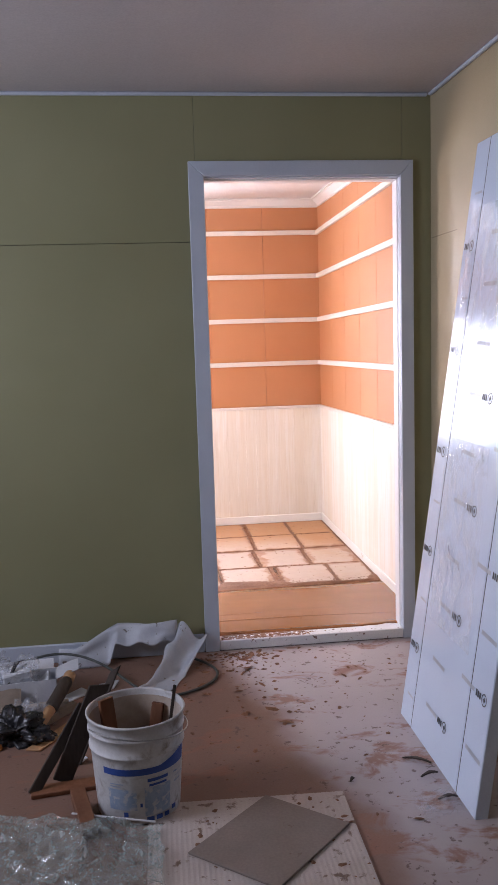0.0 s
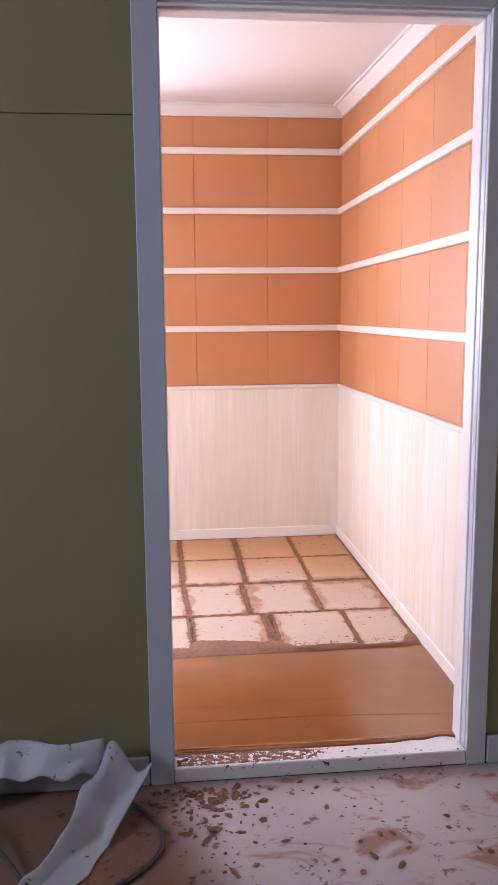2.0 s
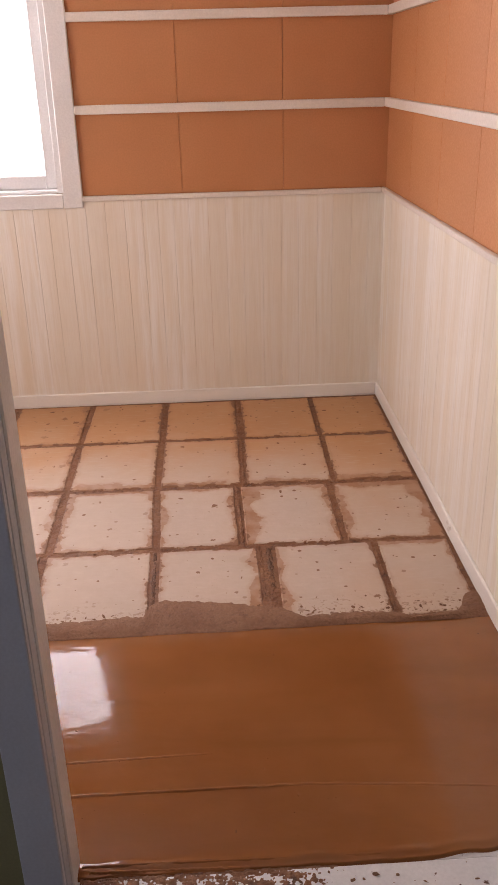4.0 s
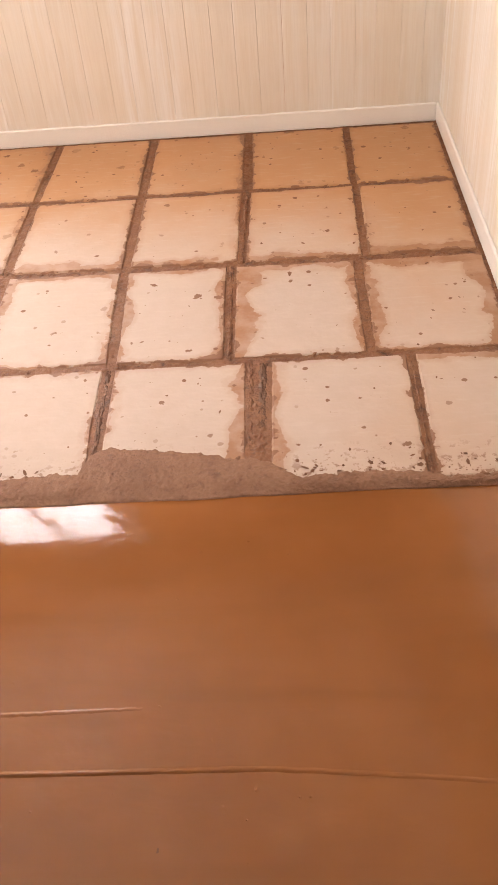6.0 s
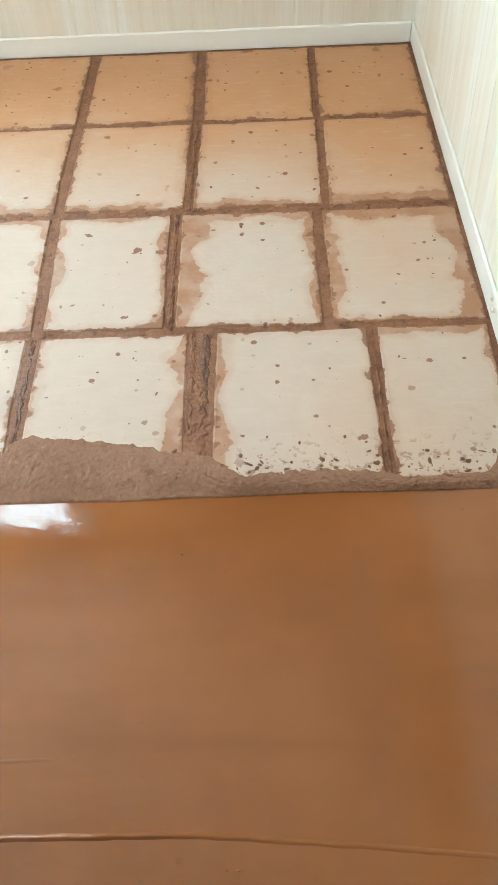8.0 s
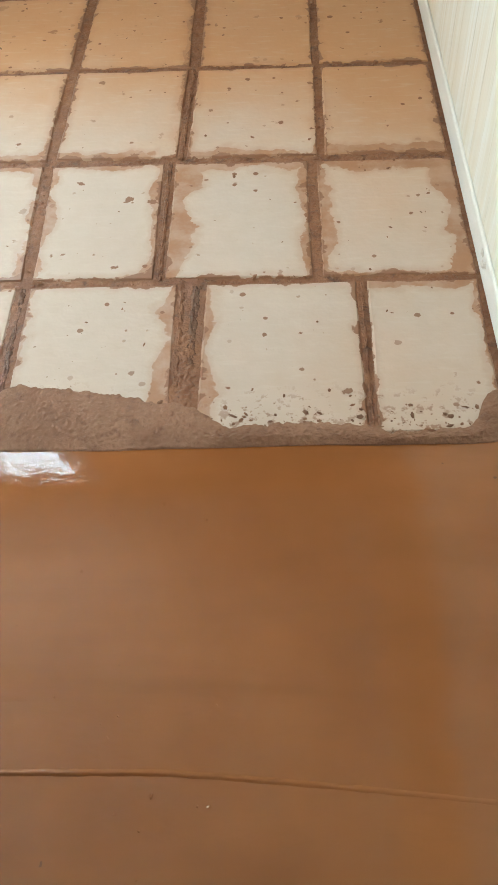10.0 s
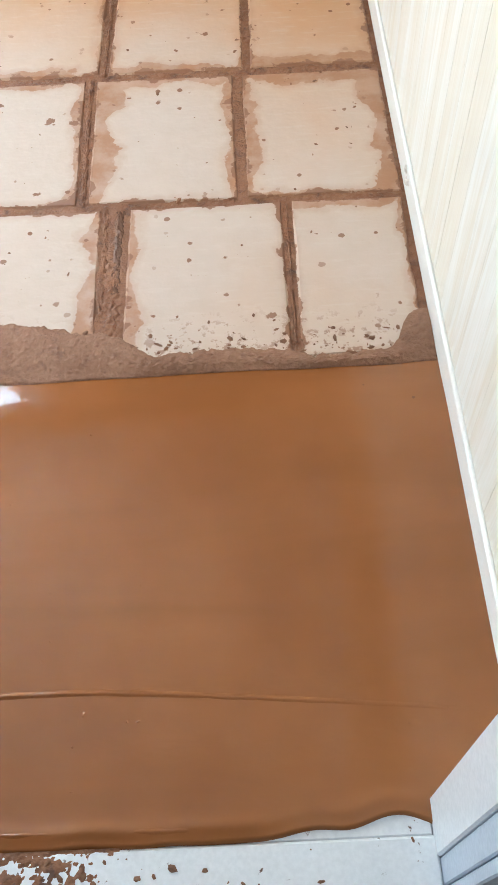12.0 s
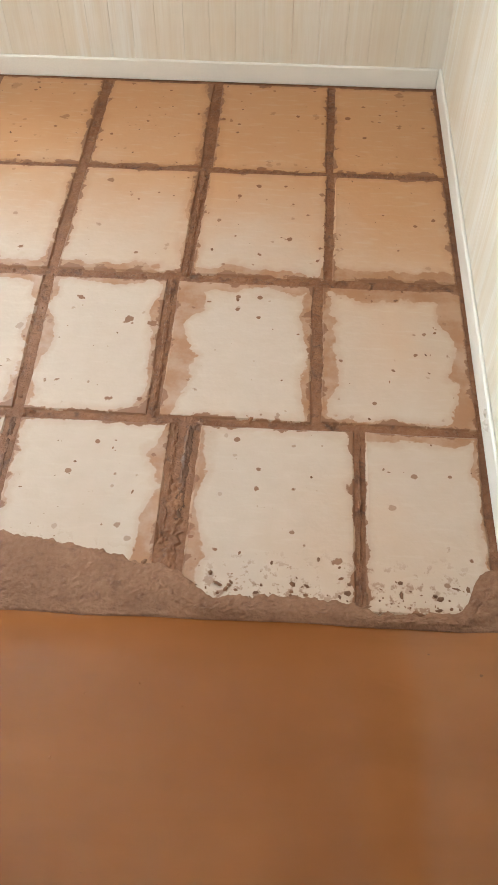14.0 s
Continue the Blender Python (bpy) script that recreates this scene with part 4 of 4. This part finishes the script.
def scatter(name, n, size, zone, z, seed, material, label):
    """Crumbs too many to count, in one mesh."""
    rng, bm = random.Random(seed), bmesh.new()
    for _ in range(n):
        x, y = zone(rng)
        s = size * rng.uniform(0.35, 1.0) ** 2
        m = pose(x, y, z + 0.15 * s, rng.uniform(-20, 20), rng.uniform(-20, 20), rng.uniform(0, 360)) @ Matrix.Diagonal((s * rng.uniform(0.6, 1.6), s * rng.uniform(0.5, 1.0), s * 0.22, 1))
        vs = [bm.verts.new(m @ (Vector(c) * rng.uniform(0.75, 1.1))) for c in ((1, 0, -.4), (0.3, 0.9, -.4), (-0.8, 0.5, -.4), (-0.7, -0.6, -.4), (0.4, -0.9, -.4), (0.1, 0.1, 1))]
        for k in range(5):
            bm.faces.new((vs[k], vs[(k + 1) % 5], vs[5]))
    return tagged(part(name, bm, material), label, "debris", kind="stuff")


scatter("floor_debris", 330, 0.015, lambda r: (r.gauss(0.05, 0.10), -0.03 - abs(r.gauss(0.05, 0.10))) if r.random() < 0.4 else (r.gauss(0.2, 0.35), -abs(r.gauss(0.0, 0.55)) - 0.02), FZ, 4, CRUMB, "brown mortar crumbs scattered over the floor")
scatter("mortar_clumps", 70, 0.026, lambda r: (r.gauss(0.09, 0.06), -0.05 - abs(r.gauss(0.0, 0.13))) if r.random() < 0.55 else (r.gauss(0.02, 0.16), -0.25 - abs(r.gauss(0.0, 0.35))), FZ, 61, GROUT, "orange-brown mortar clumps trodden into the floor")
scatter("sheet_debris", 60, 0.016, lambda r: (r.uniform(-0.2, 0.24), r.uniform(-1.75, -1.28)), FZ + 0.008, 8, CRUMB, "brown mortar crumbs on the plastic sheet")
structure("sill_mortar", sheet(170, 26, lambda u, v: (0.005 + 0.45 * u, 0.010 + 0.062 * v, -0.0002 + (0.0012 + 0.0042 * noise.noise(Vector((u * 27, v * 5, 3))) + 0.0034 * noise.noise(Vector((u * 88, v * 14, 1)))) * (1 - u) ** 0.35 - 0.004 * max(0.0, u - 0.75))), GROUT,
          "patches of mortar stuck to the sill", smooth=True)
scatter("sill_debris", 80, 0.007, lambda r: (min(0.81, abs(r.gauss(0.2, 0.3)) + 0.01), r.uniform(0.006, 0.066)), 0.0, 12, CRUMB, "brown mortar crumbs on the sill")

# ---------------------------------------------------------------- pantry floor
def bed_place(u, v):
    x, y = XL + (XR - XL) * u, 0.784 + (YB - 0.784) * v
    lumps = noise.noise(Vector((x * 26, y * 27, 0))) + 0.6 * noise.noise(Vector((x * 75, y * 75, 4))) + 0.4 * noise.noise(Vector((x * 170, y * 170, 9)))
    return (x, y, -0.0034 + 0.0026 * lumps)


structure("floor_pantry", sheet(420, 300, bed_place), GROUT, "rough mortar bed between old clay tiles", smooth=True)
floor = bpy.data.objects["floor_pantry"]
ROWS = (2.316, 1.929, 1.549, 1.161)      # middles of the cross joints


def tile(x0a, x1a, x0b, x1b, ya, yb, seed):
    """A worn tile: a is its far edge, b its near edge; the rim is rounded and chipped."""
    rng, bm = random.Random(seed), bmesh.new()
    j = lambda: rng.uniform(-0.0025, 0.0025)
    corners = [(x0b + j(), yb + j()), (x1b + j(), yb + j()), (x1a + j(), ya + j()), (x0a + j(), ya + j())]
    rim = []
    for (ax, ay), (bx, by) in zip(corners, corners[1:] + corners[:1]):
        for k in range(8):
            t = k / 8
            wob = 0.0022 * noise.noise(Vector((ax + t * 9 + seed, ay * 5, k)))
            rim.append((ax + (bx - ax) * t + wob, ay + (by - ay) * t + wob))
    cx, cy = sum(p[0] for p in rim) / len(rim), sum(p[1] for p in rim) / len(rim)
    tip = rng.uniform(-0.0012, 0.0012)

    def ring(inset, z):
        out = []
        for x, y in rim:
            d = math.hypot(cx - x, cy - y)
            out.append(bm.verts.new((x + (cx - x) * inset / d, y + (cy - y) * inset / d, z + tip)))
        return out
    a, b, c = ring(0.0, -0.016), ring(0.0005, -0.0042), ring(0.0055, 0.0)
    for p, q in ((a, b), (b, c)):
        for k in range(len(rim)):
            bm.faces.new((p[k], p[(k + 1) % len(rim)], q[(k + 1) % len(rim)], q[k]))
    bm.faces.new(c)
    return bm


# middles of the long joints at the far and the near end of each row, from the side wall on
JOINTS = (
    ((0.943, 0.666, 0.370, 0.081, -0.217, -0.512, -0.806, -1.10, -1.347), (0.943, 0.665, 0.371, 0.079, -0.222, -0.516, -0.81, -1.10, -1.347)),
    ((0.943, 0.665, 0.369, 0.078, -0.222, -0.516, -0.81, -1.10, -1.347), (0.943, 0.662, 0.360, 0.076, -0.224, -0.516, -0.81, -1.10, -1.347)),
    ((0.943, 0.640, 0.337, 0.075, -0.224, -0.516, -0.81, -1.10, -1.347), (0.943, 0.640, 0.341, 0.088, -0.222, -0.516, -0.81, -1.10, -1.347)),
)
HALF = (0.009, 0.0075, 0.0105, 0.0095, 0.009, 0.009, 0.009, 0.009, 0.004)
GAPS = (0.006, 0.0065, 0.0095, 0.0065)
# how far the damp reaches in from the left, right, near and far edge of each tile, in decimetres
DAMP = (
    ((.10, .14, .12, .08), (.12, .05, .08, .06), (.06, .30, .12, .05), (.04, .12, .12, .05)),
    ((.05, .16, .42, .06), (.24, .06, .46, .05), (.10, .22, .36, .05), (.08, .12, .40, .04)),
    ((.36, .52, .16, .42), (.60, .26, .10, .38), (.36, .30, .14, .34), (.26, .30, .16, .30)),
    ((.05, .22, .05, .22), (.30, .06, .05, .08), (.16, .44, .08, .12), (.18, .12, .14, .14)),
)


def joint_x(k, row):
    """The middle of long joint k at the far end of a row."""
    return JOINTS[min(row, 2)][0 if row < 3 else 1][k]


def damp_of(r, k):
    return DAMP[r][k] if k < 4 else DAMP[r][2 + k % 2]


seed = 0
for r in range(3):
    far, close = JOINTS[r]
    for k in range(8):
        seed += 1
        piece = part("tile", tile(far[k + 1] + HALF[k + 1], far[k] - HALF[k], close[k + 1] + HALF[k + 1], close[k] - HALF[k],
                                  ROWS[r] - GAPS[r], ROWS[r + 1] + GAPS[r + 1], seed), CLAY, floor)
        piece.color = damp_of(r, k)
FRONT = ((0.932, 0.727, 0.928, 0.725), (0.711, 0.430, 0.708, 0.426), (0.377, 0.099, 0.382, 0.102), (0.075, -0.222, 0.082, -0.215), (-0.240, -0.51, -0.234, -0.50),
         (-0.53, -0.81, -0.52, -0.80), (-0.83, -1.10, -0.82, -1.10), (-1.12, -1.34, -1.12, -1.34))
for k, (xa, xb, xc, xd) in enumerate(FRONT):
    piece = part("tile", tile(xb, xa, xd, xc, ROWS[3] - GAPS[3] - 0.001, 0.789, 60 + k), CLAY, floor)
    piece.color = damp_of(3, k)


def joint_fill(xa, xb, y0, y1, width, high, seed, material, label):
    """A lumpy strip of mortar standing in a joint, lower at its sides."""
    def place(u, v):
        s, y = 2 * u - 1, y0 + (y1 - y0) * v
        w = 0.5 * width * (0.85 + 0.45 * noise.noise(Vector((v * 17, seed, 0))))
        rise = high + 0.0034 * noise.noise(Vector((s * 2, y * 60, seed))) + 0.0022 * noise.noise(Vector((s * 5, y * 150, seed)))
        return (xb + (xa - xb) * v + w * s, y, rise - 0.007 * abs(s) ** 3)
    structure("joint_mortar", sheet(14, 120, place), material, label, smooth=True)


joint_fill(0.413, 0.409, 0.945, 1.150, 0.026, -0.0015, 1.0, WET_MORTAR, "wet glistening mortar in a wide joint")
joint_fill(0.404, 0.405, 0.83, 1.02, 0.040, -0.0010, 7.0, GROUT, "crumbly mortar in a wide joint")
joint_fill(0.386, 0.388, 0.90, 1.15, 0.020, -0.0022, 9.0, GROUT, "crumbly mortar in a wide joint")
joint_fill(0.719, 0.716, 0.80, 1.150, 0.0085, -0.0020, 3.0, GROUT, "crumbly mortar strip in a narrow joint")
joint_fill(0.087, 0.092, 0.80, 1.150, 0.018, -0.0020, 5.0, WET_MORTAR, "wet glistening mortar in a joint")
joint_fill(0.3365, 0.341, 1.165, 1.540, 0.017, -0.0008, 11.0, GROUT, "raised mortar in a joint")
joint_fill(0.369, 0.361, 1.555, 1.925, 0.016, -0.0012, 13.0, GROUT, "raised mortar in a joint")


# wet screed over the near tiles, with its ragged rim
def rim_y(x):
    return 0.776 + 0.007 / (1 + math.exp((0.45 - x) * 18)) + 0.003 * noise.noise(Vector((x * 9, 0, 2)))


def screed_place(u, v):
    x = XL + 0.002 + (XR - 0.008 - XL) * u
    y0 = 0.0705
    lip = 0.024 * math.exp(-((x - 0.79) / 0.045) ** 2) + 0.010 * math.exp(-((x - 0.69) / 0.05) ** 2) + 0.004 * noise.noise(Vector((x * 18, 0, 9)))
    y0 += lip
    y = y0 + (rim_y(x) - y0) * v
    z = 0.0022 + 0.0006 * noise.noise(Vector((x * 4, y * 6, 0)))
    z += 0.0042 * math.exp(-((y - y0 - 0.020) / 0.009) ** 2) * (0.7 + 0.5 * noise.noise(Vector((x * 11, 0, 4)))) * (1 if x < 0.62 else 0.5)
    z -= 0.0085 * max(0.0, (y - rim_y(x) + 0.12) / 0.12) ** 2
    if v < 0.002:
        z = -0.004
    if v > 0.998:
        z = -0.010
    return (x, y, z)


bm = bmesh.new()
NX, NY = 260, 230
vs = [[bm.verts.new(screed_place(i / NX, j / NY)) for i in range(NX + 1)] for j in range(NY + 1)]
for j in range(NY):
    for i in range(NX):
        bm.faces.new((vs[j][i], vs[j][i + 1], vs[j + 1][i + 1], vs[j + 1][i]))
structure("screed", bm, SCREED, "freshly trowelled wet brown floor screed", smooth=True)


# upper edge of the rough mortar over the tiles: along x, and how far in
MORTAR_X = (-1.35, -0.60, -0.235, 0.070, 0.088, 0.120, 0.216, 0.313, 0.372, 0.388, 0.42, 0.437, 0.485, 0.592, 0.700, 0.733, 0.82, 0.875, 0.893, 0.906, 0.945)
MORTAR_Y = (0.845, 0.838, 0.824, 0.840, 0.895, 0.905, 0.895, 0.876, 0.858, 0.864, 0.850, 0.836, 0.806, 0.814, 0.808, 0.792, 0.794, 0.803, 0.845, 0.872, 0.880)


def rough_place(u, v):
    x = XL + 0.002 + (XR - 0.016 - XL) * u
    y0 = rim_y(x) - 0.014
    top = float(np.interp(x, MORTAR_X, MORTAR_Y)) + 0.007 * noise.noise(Vector((x * 20, 1, 0))) + 0.007 * noise.noise(Vector((x * 60, 2, 0))) + 0.004 * noise.noise(Vector((x * 150, 2, 5)))
    y = y0 + (top - y0) * v
    n = 0.5 * noise.noise(Vector((x * 40, y * 40, 0))) + 0.5 * noise.noise(Vector((x * 140, y * 140, 3))) + 0.6 * noise.noise(Vector((x * 300, y * 300, 6)))
    z = -0.0040 + 0.0058 * min(1.0, v * 3.0) + 0.0042 * n * math.sin(math.pi * min(1.0, v * 1.1)) + 0.0030 * math.sin(math.pi * v)
    return (x, y, z if 0.0 < v < 0.99 else (-0.010 if v < 0.5 else -0.003))


structure("mortar_rim", sheet(760, 34, rough_place), RIM_MORTAR, "rough half-dry mortar along the edge of the screed", smooth=True)
scatter("mortar_crumbs", 360, 0.0065, lambda r: (r.uniform(-0.6, 0.92), 0.80 + abs(r.gauss(0, 0.022)) + (0.05 * r.random() if r.random() < 0.25 else 0)), 0.0012, 21, CRUMB, "mortar crumbs along the edge of the screed")
scatter("tile_crumbs", 200, 0.0048, lambda r: (r.uniform(-0.6, 0.92), r.uniform(0.82, 2.3)), 0.0006, 22, CRUMB, "small mortar crumbs on the clay tiles")

def bead(x0, x1, path, r, seed, height=0.0022):
    """A low soft ridge with a bell-shaped section that fades out towards its end."""
    def place(u, v):
        x, s = x0 + (x1 - x0) * u, 2 * v - 1
        swell = (1 - 0.75 * u) * (1.0 + 0.5 * noise.noise(Vector((u * 30, seed, 3))))
        z = height - 0.0012 + (0.0006 * noise.noise(Vector((x * 4, path(x) * 6, 0)))) + r * math.exp(-(2.0 * s) ** 2) * swell + 0.0008 * (1 - s * s)
        return (x, path(x) + 0.0012 * noise.noise(Vector((u * 36, seed, 0))) + 0.008 * s, z)
    structure("trowel_ridge", sheet(140, 14, place), SCREED, "thin wet ridge left by the trowel", smooth=True)


bead(-0.07, 0.90, lambda x: 0.258 - 0.10 * max(0.0, x - 0.4) ** 1.2, 0.0032, 1.0)
bead(-0.10, 0.24, lambda x: 0.347 + 0.020 * x, 0.0026, 2.0)
bead(0.006, 0.60, lambda x: 0.094 - 0.012 * x, 0.0050, 4.0, 0.0030)
bead(0.02, 0.30, lambda x: 0.083 - 0.02 * x, 0.0040, 5.0, 0.0020)
scatter("screed_droplets", 60, 0.0040, lambda r: (r.uniform(-0.1, 0.5), r.uniform(0.12, 0.68)), 0.0022, 41, SCREED, "small wet blobs on the screed")
for k, (dy, dz) in enumerate(((0.0, 0.018), (0.014, 0.034), (-0.016, 0.030))):
    chip = part("plaster_chip", lump((0.004, 0.009, 0.008), 31.0 + k, 2, 0.6), CLEAT)
    chip.matrix_basis = pose(XR - 0.0135, 1.165 + dy, dz)
    tagged(chip, "loose white plaster chip stuck on the baseboard", "plaster chip", "chips on the baseboard")

# ---------------------------------------------------------------- wall boards of the pantry
PW = 0.377
edges = [XR + 0.004] + [0.567 - PW * i for i in range(0, 6) if 0.567 - PW * i > XL] + [XL + 0.001]
for a, b in zip(edges[1:], edges):
    for z0, z1 in ((0.829, ZC),):
        for xa, xb, za, zb in ([(max(a, -0.25), b, z0, z1)] if b > -0.25 and a > -0.6 else []) + ([(a, min(b, -0.95), z0, z1)] if a < -0.95 else []) + (
                [(max(a, -0.95), min(b, -0.25), 1.79, z1)] if a < -0.25 and b > -0.95 else []):
            if xb - xa > 0.01:
                part("wall_board", block(xa + 0.0006, xb - 0.0006, YB, YB + 0.0125, za, zb, 0.0015), ORANGE, pantry_back)
edges = [YB - 0.0006] + [1.947 - 0.37 * i for i in range(0, 5) if 1.947 - 0.37 * i > YF] + [YF + 0.006]
for a, b in zip(edges[1:], edges):
    part("wall_board", block(XR, XR + 0.0125, a + 0.0006, b - 0.0006, 0.825, ZC, 0.0015), ORANGE, pantry_east)

rng = random.Random(3)
x = XR + 0.004
while x > XL:
    w = rng.choice((0.058, 0.066, 0.066, 0.072))
    z1 = 0.811
    part("wainscot_board", block(max(x - w, XL) + 0.0002, x - 0.0002, YB - 0.006 - rng.uniform(0, 0.0006), YB + 0.0125, -0.004, z1, 0.0005), PINE, pantry_back)
    x -= w
y = YB - 0.0055
while y > YF + 0.01:
    w = rng.choice((0.058, 0.066, 0.066, 0.072))
    part("wainscot_board", block(XR - 0.005 - rng.uniform(0, 0.0006), XR + 0.0125, max(y - w, YF + 0.007) + 0.0002, y - 0.0002, -0.004, 0.811 + 0.050 * (YB - y) / (YB - YF), 0.0005), PINE, pantry_east)
    y -= w

def joint_spot(r):
    k, row, t = r.randrange(0, 5), r.randrange(0, 3), r.random()
    if r.random() < 0.6:
        return joint_x(k, row) + (joint_x(k, row + 1) - joint_x(k, row)) * t + r.gauss(0, 0.005), ROWS[row] + (ROWS[row + 1] - ROWS[row]) * t
    return r.uniform(-0.6, 0.94), ROWS[row + 1] + r.gauss(0, 0.005)


scatter("joint_crumbs", 420, 0.011, joint_spot, -0.0030, 51, GROUT, "rough mortar crumbs in the tile joints")
